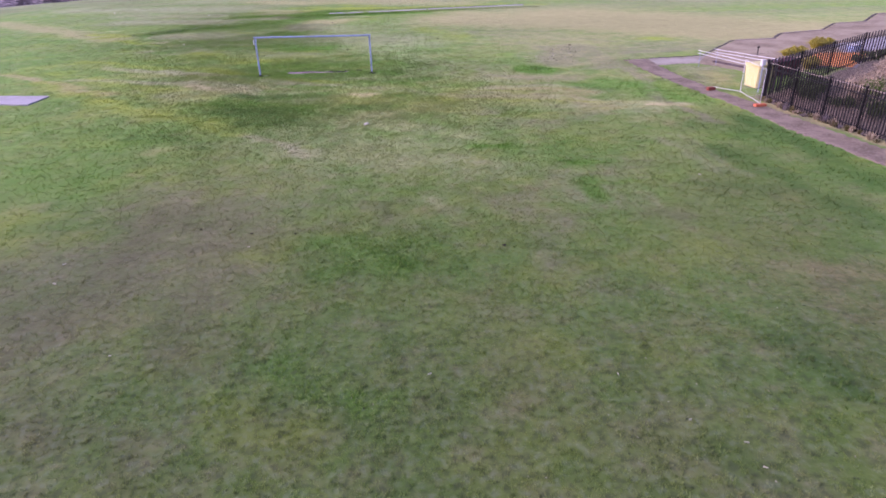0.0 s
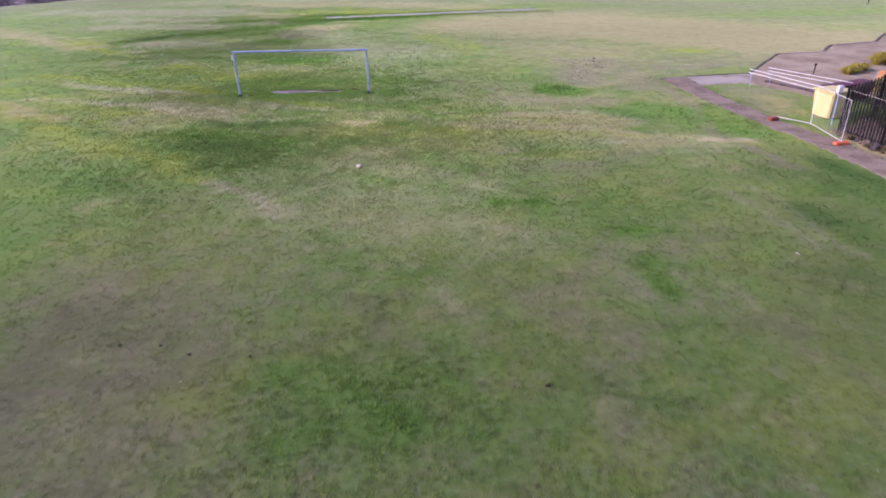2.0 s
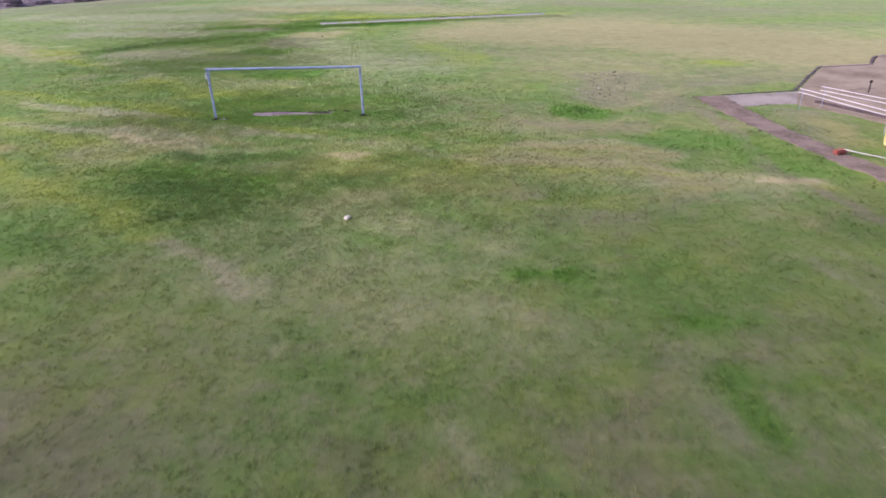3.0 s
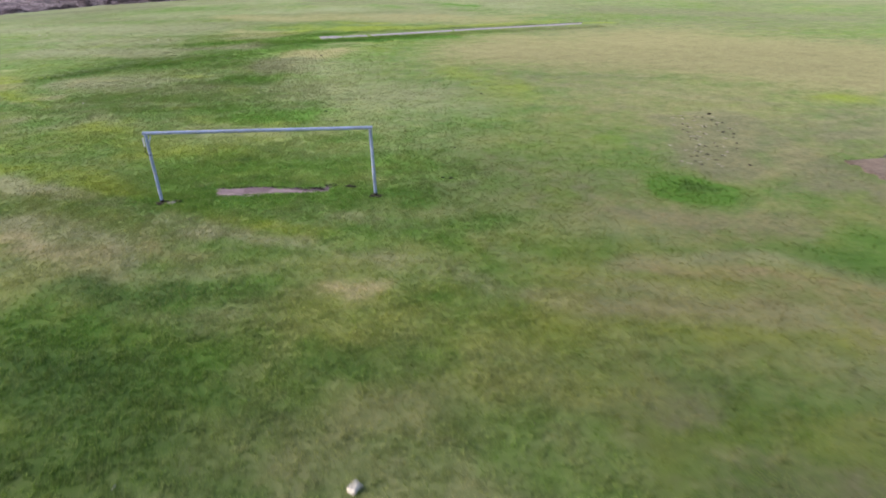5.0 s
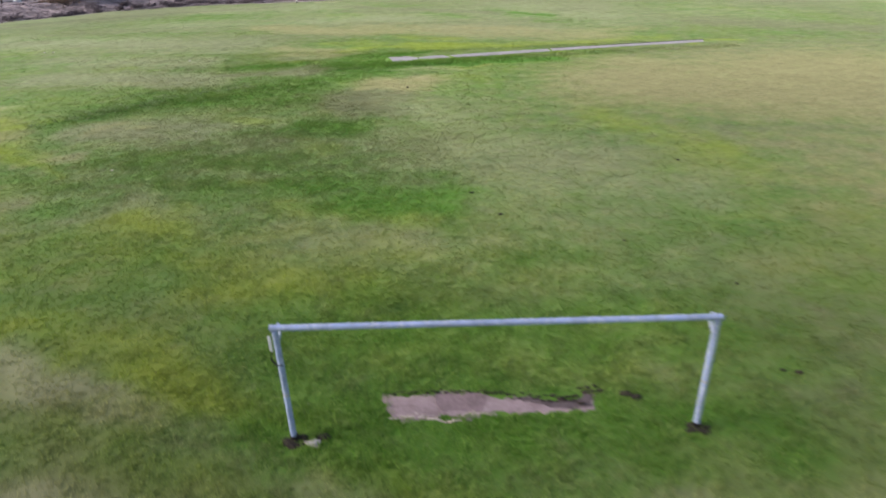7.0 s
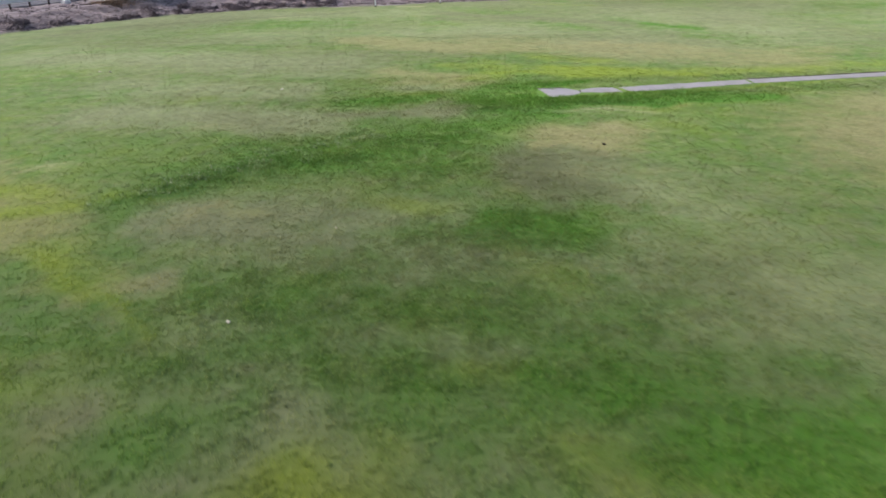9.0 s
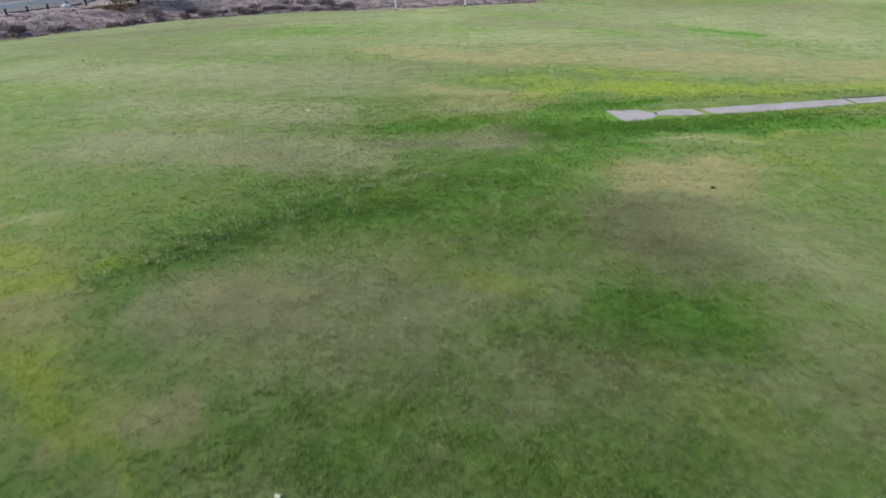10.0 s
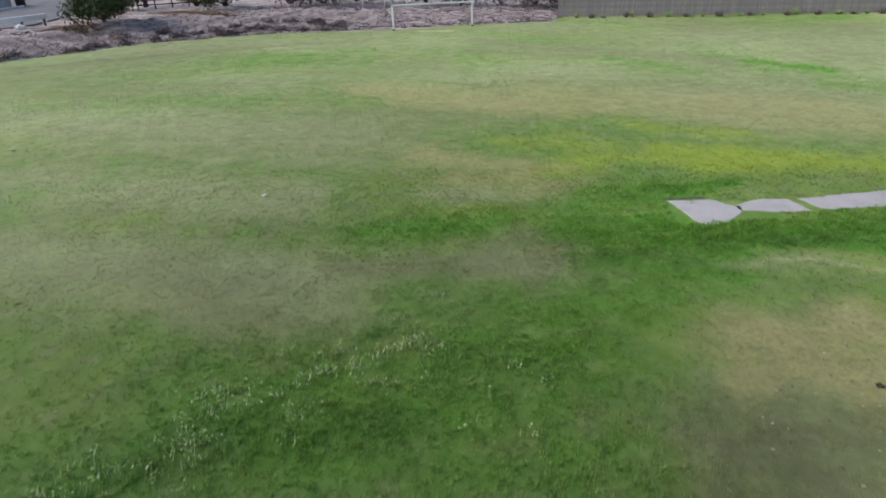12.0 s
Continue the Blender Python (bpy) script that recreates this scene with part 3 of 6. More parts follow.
# broader stretches of tired turf
patch("dull", 22, 66, 48, 67, 5, 0.55)
patch("pale", 20, 62, 46, 63, 3, 0.4)
patch("dull", -11, 7, 9, 8, 9, 0.22)
patch("dull", -9, 17, 9, 18, 6, 0.2)
patch("dull", -40, 80, -29, 96, 9, 0.45)
patch("dull", -36, 70, -26, 76, 5, 0.4)
patch("dull", -12, 52, 6, 60, 7, 0.4)
patch("dry", 8, 52, 45, 60, 11, 0.5)
patch("dull", 9, 46, 42, 50, 5, 0.6)
patch("dull", 10, 76, 60, 80, 12, 0.6)
patch("lush", -14, 42.5, -2, 46, 4, 0.24)
patch("yellow", -13, 44, -4, 47, 3, 0.3)
patch("lush", -10, 36, 0, 37, 2.5, 0.4)
patch("lush", -13, 39.5, -3, 43, 3.5, 0.5)
patch("dull", 15.4, 34.5, 16.4, 38.5, 2.5, 0.7)
patch("dull", 8, 42.6, 10.5, 48, 2.6, 1.1)
patch("dull", 11, 40.5, 11.5, 47, 2.2, 0.8)
patch("dull", 2.6, 38, 8.5, 37, 1.3, 0.7)
patch("dry", 8.5, 43, 11, 46.5, 1.6, 0.35)
patch("dry", 16.2, 29.5, 18.3, 18, 0.6, 1)
patch("dull", 16, 29.5, 18.1, 18, 0.6, 1)
patch("lush", -15, 74.4, -4, 75.8, 2.2, 0.8)
patch("lush", -15.5, 76.8, -13.2, 77.8, 1.2, 0.6)
patch("dull", -18, 108, 6, 110, 5, 0.5)
patch("dull", -6, 64, 4, 72, 4, 0.35)

# deep green, pale, yellow and brown stretches across the field
patch("deep", -11.7, 31.3, -8.4, 29.7, 2.6, 0.63)
patch("deep", -10, 28.5, -8.2, 28.7, 2.2, 0.6)
patch("deep", -9.5, 33.9, -8.4, 33.8, 0.8, 0.51)
patch("lush", -5.3, 31.8, -4.1, 30.7, 1.2, 0.6)
patch("lush", -1.9, 33, -1, 34.9, 2, 0.5)
patch("pale", -16.6, 38.6, -13.7, 36.8, 1, 0.7)
patch("pale", -13.7, 36.8, -11.3, 36, 1, 0.7)
patch("yellow", -3.9, 32.6, -0.1, 31.7, 1.3, 0.55)
patch("pale", 2.2, 34.4, 5.9, 35, 0.9, 0.7)
patch("pale", 5.9, 35, 8.1, 32.8, 0.9, 0.7)
patch("dry", 3.3, 34.2, 6.3, 33.7, 0.3, 0.9)
patch("dry", 6.3, 33.7, 8.1, 32.8, 0.3, 0.9)
patch("pale", 3.3, 32.2, 6.1, 31.1, 1.6, 0.6)
patch("dull", 1.7, 29.5, 2.7, 29.5, 1.2, 0.7)
patch("deep", 8, 34.3, 8.6, 33.6, 1.6, 0.5)
patch("pale", -5.5, 37, 3.7, 37, 2.5, 0.5)
patch("dull", 1.8, 58, 13.4, 50.3, 2, 0.6)
patch("dry", 3.5, 72.8, 19, 58.5, 5, 0.8)
patch("yellow", -20.1, 49.9, -16.4, 47, 1.2, 0.6)
patch("yellow", -14.1, 45.5, -12.9, 46.2, 1, 0.6)
patch("deep", -10.4, 44.5, -9.6, 44.5, 1, 0.43)
patch("brown", -8.6, 44.5, -7.6, 45, 0.6, 0.5)
patch("pale", -23.4, 61, -4.4, 54.4, 6, 0.6)
patch("pale", -12.8, 52.7, -1, 51.7, 4, 0.5)
patch("pale", -23.4, 55.5, -15, 53.5, 2, 0.5)
patch("dull", 2.7, 58.5, 9.7, 57.3, 1.6, 0.6)
patch("dry", -17.5, 41.3, -15.5, 39.6, 1.5, 0.5)
patch("dull", -9.2, 39.1, -7.4, 39.2, 1.2, 0.6)
patch("yellow", -31.9, 62, -29.8, 61.7, 0.9, 0.7)
patch("yellow", -29.8, 61.7, -28.6, 62.8, 0.9, 0.7)
patch("yellow", -29.1, 59.1, -25.8, 56.3, 0.5, 0.7)
patch("yellow", -25.8, 56.3, -24.3, 54.9, 0.5, 0.7)
patch("pale", -26.4, 61.6, -23.3, 59.7, 1, 0.85)
patch("pale", -23.3, 59.7, -20, 59.1, 1, 0.85)
patch("pale", -25.1, 56.9, -24.3, 57.2, 0.9, 0.7)
patch("deep", -16.6, 57.2, -14.3, 54.4, 2.5, 0.18)
patch("deep", -17.2, 58.6, -13.8, 58.6, 1.5, 0.15)
patch("dry", -13.9, 67.8, -10, 69.3, 1, 0.8)
patch("dull", -15, 64.7, -13.5, 62.2, 1.6, 0.6)
patch("brown", -10.7, 58.1, -8.6, 58.1, 2, 0.38)
patch("dull", -9.4, 65.1, -6.3, 62.1, 2.5, 0.45)
patch("dull", -14.6, 55.1, -13.1, 54.9, 1, 0.45)
patch("pale", -48, 91.1, -26.3, 85.5, 7, 0.75)
patch("pale", -34.9, 73.8, -23.9, 72.4, 4, 0.75)
patch("dull", -29.1, 73, -25.1, 71.1, 3, 0.6)
patch("pale", -37.1, 79.8, -26.4, 78.4, 4, 0.7)
patch("deep", -26.4, 67.7, -23.1, 69.6, 1.8, 0.43)
patch("deep", -25, 65.3, -20.9, 66.9, 1.8, 0.46)
patch("deep", -19, 68.8, -16.3, 67.3, 1.5, 0.31)
patch("dry", -13.4, 69.2, -9.9, 69.7, 2, 0.8)
patch("dull", -14.7, 67, -13.4, 66.4, 2, 0.7)
patch("yellow", -11.2, 81.5, -3.4, 81.2, 1.6, 0.9)
patch("dry", -26.3, 95.7, -17.6, 90.5, 2, 0.7)
patch("dry", -17.6, 90.5, -11.7, 90.1, 2, 0.7)
patch("dry", -6.8, 92.1, 0.5, 88.2, 2, 0.7)
patch("dull", -19, 111, -2.1, 100.9, 3, 0.8)
patch("lush", -0.7, 101.7, 2.2, 97.8, 1, 0.9)
patch("lush", -23.5, 75.1, -19.1, 76.3, 1.3, 0.6)
patch("pale", -19.1, 73.9, -16.7, 73.2, 1.2, 0.8)
patch("pale", -12.3, 73.2, -7.9, 73.1, 0.5, 0.8)
patch("deep", -15.9, 73.5, -13.1, 73.2, 1.1, 0.5)
patch("deep", -12.5, 74.2, -7.2, 74.5, 1, 0.5)
patch("brown", -9.6, 17.8, -6.7, 15.6, 2.6, 0.48)
patch("brown", -8.8, 15.1, -7.2, 14.5, 2, 0.48)
patch("lush", -3.3, 14.3, -2.1, 14.3, 0.8, 0.7)
patch("deep", -14.1, 23.5, -9.8, 22.2, 2, 0.22)
patch("deep", 11.4, 26, 12.5, 23.6, 2, 0.5)
patch("deep", 7.5, 22.8, 9.5, 20.6, 2.5, 0.31)
patch("pale", -2.1, 27.1, 0.8, 24.9, 1.5, 0.39)
patch("lush", 0.8, 23.4, 2.4, 23.5, 0.7, 0.8)
patch("lush", 4.1, 21.3, 5, 21.2, 0.6, 0.8)
patch("lush", 4.6, 19.3, 5.1, 18.1, 0.9, 0.7)
patch("brown", 6.2, 16.6, 7.3, 15.9, 1.3, 0.4)
patch("pale", 3.8, 19.8, 4.3, 17.5, 0.8, 0.5)
patch("yellow", -20.7, 36.6, -11.1, 30.9, 1.2, 0.5)
patch("pale", -14.6, 35.1, 2, 31.9, 2.5, 0.6)
patch("brown", -9.9, 16.4, -9.8, 11.1, 2.3, 0.48)
patch("brown", -6.9, 11.7, -6.1, 9.1, 1.7, 0.48)
patch("brown", -8.7, 7.5, -6.6, 6.5, 1.3, 0.4)
patch("brown", 8.9, 12.3, 9.9, 10.8, 1.2, 0.4)
patch("deep", 9.5, 18.1, 12.6, 16.8, 2, 0.5)
patch("deep", 3.9, 6.1, 4.9, 5.4, 1.2, 0.25)
patch("pale", -8.6, 24.5, 2, 20.6, 2.5, 0.39)
patch("pale", -16.1, 35.2, 10.1, 29.1, 2.5, 0.6)
patch("yellow", -27.1, 40.7, -14.8, 30, 1.5, 0.6)
patch("dry", -31.7, 44.7, -20.3, 35.7, 0.8, 0.8)
patch("yellow", 6.3, 31.4, 12.3, 28.8, 0.7, 0.6)
patch("lush", -4.4, 14.7, -1.1, 14.5, 1.3, 0.6)
patch("lush", -4, 8.6, -3.4, 7.8, 1, 0.6)
patch("pale", -0.6, 10, 1.5, 10.4, 0.6, 0.28)

patch("lush", -40.9, 104.2, -27.6, 103.7, 3, 0.38)
patch("lush", -46.5, 92.5, -32.4, 92.8, 2.5, 0.32)
patch("lush", -26.9, 91.7, -25, 91.6, 1.2, 0.5)
patch("lush", 1.1, 94.1, 3.3, 93.2, 2, 0.5)
patch("yellow", -16.2, 85.5, -11.1, 83.6, 2, 0.5)
patch("lush", -16.8, 70.6, -13.6, 71.7, 2, 0.6)
patch("lush", -19.2, 69.6, -15.6, 68, 2.5, 0.42)
patch("lush", -22.8, 65.7, -16.7, 65.6, 2.5, 0.42)
patch("lush", -28, 66, -26.2, 65.9, 1.5, 0.35)
patch("lush", -17.1, 60.2, -13.2, 59.1, 2.5, 0.5)
patch("lush", -19.7, 56.7, -13, 55.3, 4, 0.45)
patch("lush", -22.1, 56.3, -19.4, 53.5, 3, 0.45)
patch("yellow", -16.5, 53.2, -15.6, 53.1, 0.8, 0.6)
patch("lush", -15, 71.3, -21, 68.7, 1.5, 0.49)
patch("lush", -15.8, 73.4, -12, 72.3, 0.8, 0.8)
patch("lush", -11.1, 74.5, -4.6, 74.6, 0.8, 0.8)
patch("lush", -7.3, 47.1, -2.2, 46.1, 3, 0.35)
patch("lush", -5.3, 42.9, -2.1, 41.8, 3, 0.5)
patch("lush", -11.2, 42.4, -6.7, 42, 3, 0.5)
patch("lush", -11.1, 39.5, -9.6, 39.5, 1.5, 0.6)
patch("lush", -8.7, 30.4, -5.9, 30.8, 3, 0.5)
patch("lush", 0.7, 31, 5.1, 29.3, 2.5, 0.4)
patch("lush", -1.4, 28.9, -0.5, 27.8, 2, 0.5)
patch("pale", 2.7, 13.5, 2.9, 11.3, 1.5, 0.22)

patch("deep", 13.8, 26, 14.5, 17.6, 1.3, 0.75)
patch("deep", 10.3, 22.5, 12.4, 14.5, 1.3, 0.6)
patch("deep", 6.7, 9.1, 7.5, 7.2, 1, 0.6)

patch("lush", -16.4, 73.2, -13.2, 72.2, 1.5, 0.6)
patch("pale", -26.8, 61.1, -25.2, 61.7, 1.2, 0.7)
patch("dull", -25.5, 60.3, -22.5, 60.9, 1.6, 0.6)
patch("yellow", -19.6, 62.7, -17.8, 61.8, 1, 0.5)
patch("brown", -12.8, 67.8, -11.4, 64.6, 1.5, 0.4)
patch("pale", -14.6, 36.8, -12.1, 35, 0.9, 0.8)
patch("dry", -10.9, 37, -9.3, 36, 0.7, 0.7)
patch("lush", -2.9, 36.6, -1.7, 35.5, 1.6, 0.6)
patch("deep", -11.7, 34.4, -9.4, 33.9, 1.2, 0.72)
patch("dry", -5.7, 34.2, -4.8, 33.5, 0.8, 0.7)
patch("pale", -3, 24, -5, 50, 8, 0.42)
patch("pale", -5, 50, -10, 62, 8, 0.36)
patch("yellow", -4, 30, -8, 54, 6, 0.22)

patch("pale", -14.3, 66.8, -9.4, 62, 3, 0.6)
patch("pale", -21.7, 52.4, -8.4, 46.9, 4, 0.55)

patch("pale", -23.8, 45.1, -14.4, 40.6, 0.8, 0.9)
patch("pale", -14.4, 40.6, -2.9, 34.4, 0.8, 0.9)
patch("pale", -2.9, 34.4, 6.2, 31.1, 0.8, 0.9)
patch("pale", 6.2, 31.1, 12.1, 29.1, 0.8, 0.9)
patch("yellow", -27.2, 48, -14.8, 42, 1, 0.75)
patch("yellow", -14.8, 42, -5.7, 36.7, 1, 0.75)
patch("yellow", -2.9, 33.4, 6.1, 30.6, 0.9, 0.7)
patch("yellow", -22.9, 37.6, -16.2, 31.3, 0.9, 0.7)
patch("yellow", -16.2, 31.3, -9.6, 26.4, 0.9, 0.7)
patch("pale", -9.6, 26.4, -5.8, 23.4, 0.5, 0.8)
patch("pale", 9.7, 24.6, 10, 21.8, 0.5, 0.5)
patch("pale", 10, 21.8, 10, 19.2, 0.5, 0.5)
patch("pale", -24.6, 40.9, -14.5, 38.3, 1, 0.8)
patch("pale", -14.5, 38.3, -11, 36.2, 1, 0.8)
patch("pale", -7.3, 39.6, 2.2, 33.7, 0.8, 0.8)
patch("pale", 2.2, 33.7, 7.7, 31.2, 0.8, 0.8)
patch("yellow", -2.9, 36.4, 4.5, 32.9, 0.9, 0.6)
patch("yellow", -12.4, 29.6, -10, 27.7, 0.7, 0.8)
patch("pale", 8.5, 23.9, 9, 22, 0.5, 0.5)
patch("pale", 9, 22, 9.2, 19.8, 0.5, 0.5)
patch("pale", 5.5, 20.3, 5.7, 17.8, 0.5, 0.5)
patch("pale", 6.6, 18.7, 6.5, 16.2, 0.5, 0.5)
patch("pale", -0.5, 18.1, -0.2, 16.2, 0.5, 0.5)
patch("deep", -15.3, 27.6, -10.5, 24, 1.5, 0.4)
patch("brown", -2.8, 17.8, -2.1, 16.7, 1, 0.4)
patch("dull", 1.5, 17.6, 2.6, 15.2, 1.5, 0.5)
patch("lush", -17.9, 52.6, -15.8, 50.9, 3, 0.55)
patch("lush", -13.8, 53.7, -10.1, 53, 3, 0.5)
patch("yellow", -17.9, 51.1, -17.5, 50.4, 1, 0.6)
patch("yellow", -15.3, 59.2, -14.1, 56.4, 1.2, 0.5)

patch("dull", -54, 102.1, -47.8, 106.4, 2.5, 0.7)
patch("dull", -47.8, 106.4, -40.1, 110.4, 2.5, 0.7)
patch("dull", -40.1, 110.4, -29.2, 113.3, 2.5, 0.7)
patch("brown", -55, 103.6, -44.4, 109.1, 1.2, 0.5)
patch("dull", -40.8, 87.7, -28.1, 84.4, 3, 0.5)

patch("yellow", -20, 48.7, -12.6, 46.2, 2.2, 0.6)
patch("yellow", -16.6, 40.6, -13.2, 39.9, 2.2, 0.4)
patch("yellow", -31.8, 61.7, -30, 62, 1.1, 0.95)
patch("yellow", -29.8, 59.1, -26.1, 56.3, 0.8, 0.85)
patch("yellow", -18.8, 49, -13.2, 49.2, 2, 0.5)
patch("yellow", -13.1, 45.7, -9.1, 43.9, 2, 0.5)
patch("yellow", -17, 48, -7, 46.7, 1.5, 0.5)

patch("yellow", -16.2, 80.6, -9.3, 82.9, 1.6, 0.7)
patch("yellow", -8.8, 73.3, -0.6, 74.9, 1.0, 0.5)
patch("dry", -25.9, 92.0, -11.3, 91.8, 2.2, 0.5)
patch("dry", -6.6, 87.0, 8.2, 87.8, 2.2, 0.5)
patch("thick", -11.1, 57.2, -11.4, 53.3, 3.0, 0.55)
patch("brown", -11.3, 58.1, -9.8, 56.4, 2.0, 0.35)
patch("dull", -48.5, 87.3, -41.3, 94.9, 4.0, 0.5)
patch("dull", -37.7, 72.2, -32.3, 77.7, 4.0, 0.45)
patch("dull", -29.8, 76.5, -23.6, 77.2, 3.0, 0.4)
patch("lush", -17.5, 40.7, -13.7, 39.3, 2.0, 0.4)
patch("thick", -17.6, 41.3, -13.3, 39.2, 2.5, 0.45)
patch("thick", -4.5, 39.1, -2.0, 39.4, 3.0, 0.6)
patch("lush", -4.2, 41.0, -2.1, 39.2, 2.5, 0.45)
patch("thick", -1.8, 43.6, -0.4, 41.9, 3.0, 0.4)
patch("lush", -11.5, 39.6, -6.3, 39.1, 2.0, 0.35)
patch("pale", -14.0, 46.9, -10.6, 49.2, 2.0, 0.35)
patch("lush", -12.8, 42.5, -11.0, 42.6, 1.2, 0.6)
patch("lush", -10.3, 42.6, -6.5, 42.6, 1.5, 0.5)
patch("lush", -11.8, 40.3, -10.3, 40.2, 1.5, 0.55)
patch("lush", -9.2, 40.4, -6.1, 40.4, 1.2, 0.5)
patch("yellow", -14.3, 44.5, -12.9, 44.7, 1.3, 0.5)
patch("deep", -10.7, 44.1, -9.8, 44.5, 0.7, 0.5)
patch("deep", -9.2, 41.8, -8.7, 41.9, 0.6, 0.5)
patch("brown", -8.8, 44.8, -7.3, 44.7, 0.6, 0.4)
patch("pale", -7.4, 39.9, -6.6, 40.0, 0.5, 0.5)
patch("pale", -10.9, 41.6, -10.7, 41.7, 0.3, 0.5)
patch("lush", -5.8, 41.3, -4.1, 40.7, 2.0, 0.5)
patch("lush", -11.1, 45.3, -5.3, 47.1, 2.5, 0.4)
patch("lush", -6.1, 45.5, -2.4, 42.4, 2.0, 0.4)
patch("brown", -14.7, 66.1, -13.4, 66.3, 1.2, 0.6)
patch("brown", -13.4, 66.3, -13.2, 65.4, 1.2, 0.6)
patch("brown", -10.9, 70.6, -10.2, 69.7, 1.0, 0.45)
patch("bare", -10.5, 70.6, -9.7, 70.1, 0.5, 0.3)
patch("deep", -22.8, 68.7, -21.3, 70.6, 1.0, 0.5)
patch("deep", -14.3, 73.2, -12.1, 72.8, 1.0, 0.45)
patch("lush", -12.5, 40.2, -3.5, 40.2, 3, 0.75)
patch("lush", -12.5, 43.4, -2.5, 43.2, 3, 0.6)
patch("yellow", -14.8, 45.6, -12.0, 45.8, 2, 0.8)
patch("yellow", -6.0, 43.0, -3.0, 43.4, 1.5, 0.5)
patch("deep", -11.2, 31.2, -8.9, 30.8, 2.0, 0.5)
patch("deep", -9.3, 34.2, -6.9, 33.3, 1.5, 0.35)
patch("deep", -11.4, 33.9, -8.2, 33.9, 1.2, 0.4)
patch("thick", -11.4, 31.3, -7.5, 30.9, 3.0, 0.25)
patch("thick", -8.9, 32.1, -4.3, 31.1, 3.0, 0.25)
patch("deep", -6.1, 31.5, -4.5, 31.1, 1.5, 0.4)
patch("lush", -5.6, 30.7, -2.8, 30.8, 2.0, 0.5)
patch("pale", -11.5, 35.1, -11.0, 35.4, 0.6, 0.5)
patch("dull", 2.3, 41.0, 3.5, 37.6, 1.0, 0.5)
patch("dry", -21.3, 83.3, -16.2, 81.0, 1.6, 0.7)
patch("pale", -21.0, 78.8, -16.9, 78.4, 1.5, 0.6)
patch("yellow", -20.1, 76.8, -16.7, 76.3, 1.2, 0.5)
patch("dry", -17.6, 89.4, -14.6, 90.3, 1.5, 0.5)
patch("brown", -14.2, 66.7, -11.5, 66.4, 2.2, 0.45)
patch("brown", -14.8, 64.4, -12.8, 63.9, 2.5, 0.65)
patch("thick", -14.1, 65.0, -13.2, 63.1, 3.0, 0.6)
patch("thick", -27.2, 63.4, -25.1, 62.7, 3.0, 0.45)
patch("deep", -27.0, 63.2, -25.5, 64.9, 1.5, 0.5)
patch("lush", -15.7, 60.6, -13.0, 59.4, 2.0, 0.6)
patch("deep", -15.5, 59.9, -13.8, 59.7, 1.5, 0.5)
patch("thick", -15.7, 58.3, -12.9, 58.8, 2.5, 0.45)
# turf colour lifted down the middle and darkened at the sides, like lens falloff
patch("thin", -1, 22, -4, 34, 5, 0.7)
patch("thin", -5, 34, -8, 50, 7, 0.8)
patch("thin", -9, 50, -12, 76, 7, 0.75)
patch("thick", -12, 9, -11, 17, 4, 0.8)
patch("thick", 9, 9, 13, 26, 3.5, 0.9)
patch("thick", -60, 92, -42, 108, 10, 0.9)
patch("thick", 2, 118, 30, 104, 8, 0.7)
patch("thick", 6, 62, 24, 60, 10, 0.45)

# where the litter bank begins beyond the field, and the fenced bed beside the path
BANK_X = [-300, -120, -75, -62, -57.5, -49.5, -40, -30, -20, -12, -8, 60, 300]
BANK_Y = [-40, 40, 88, 101, 106, 114, 117.5, 119.2, 120.6, 121.6, 129, 129, 129]


def bank_depth(x, y):
    """Metres past the edge of the grass, into the litter."""
    edge = np.interp(x, BANK_X, BANK_Y) + 1.6 * value_noise(x, y, 5.0, 3) + 0.8 * value_noise(x, y, 1.3, 4)
    return y - edge


def in_bed(x, y):
    """1 inside the fenced bed: beyond the front fence and this side of the back fence."""
    front = x - (16.05 + (30.0 - y) * 0.182)
    back = (30.9 + (x - 16.5) * 0.76) - y
    d = np.minimum(front, back) + 0.5 * value_noise(x, y, 0.9, 9)
    d = np.minimum(d, np.minimum(y - 13.5 + 5 * value_noise(x, y, 4.0, 10), 40 - x + 5 * value_noise(x, y, 5.0, 14)))
    return np.clip(d / 0.4, 0, 1)


def ground_height(x, y):
    d = bank_depth(x, y)
    rise = np.interp(x, [-35, -22], [1.2, 0.3])
    t = np.clip(d / 10.0, 0, 1)
    z = rise * t * t * (3 - 2 * t)
    lumps = 0.05 * value_noise(x, y, 2.2, 11) + 0.03 * value_noise(x, y, 0.7, 12)
    mouth = np.exp(-(np.maximum(np.abs(x + 8.4) - 1.9, 0) ** 2 + np.maximum(np.abs(y - 40.95) - 0.3, 0) ** 2) / 0.15)
    lumps = lumps * (1 - mouth) - 0.012 * mouth
    mid = np.interp(x, [-13, -10.5, -8, -5, -0.8, 11], [76.8, 77.3, 77.35, 77.9, 78.75, 80.5])
    strip = np.exp(-(np.maximum(np.abs(x + 1) - 11.5, 0) ** 2 + np.maximum(np.abs(y - mid) - 0.7, 0) ** 2) / 0.3)
    lumps = lumps * (1 - strip)
    return z + lumps * 0.6 + np.clip(d, 0, 1) * 0.25 * value_noise(x, y, 1.1, 13)


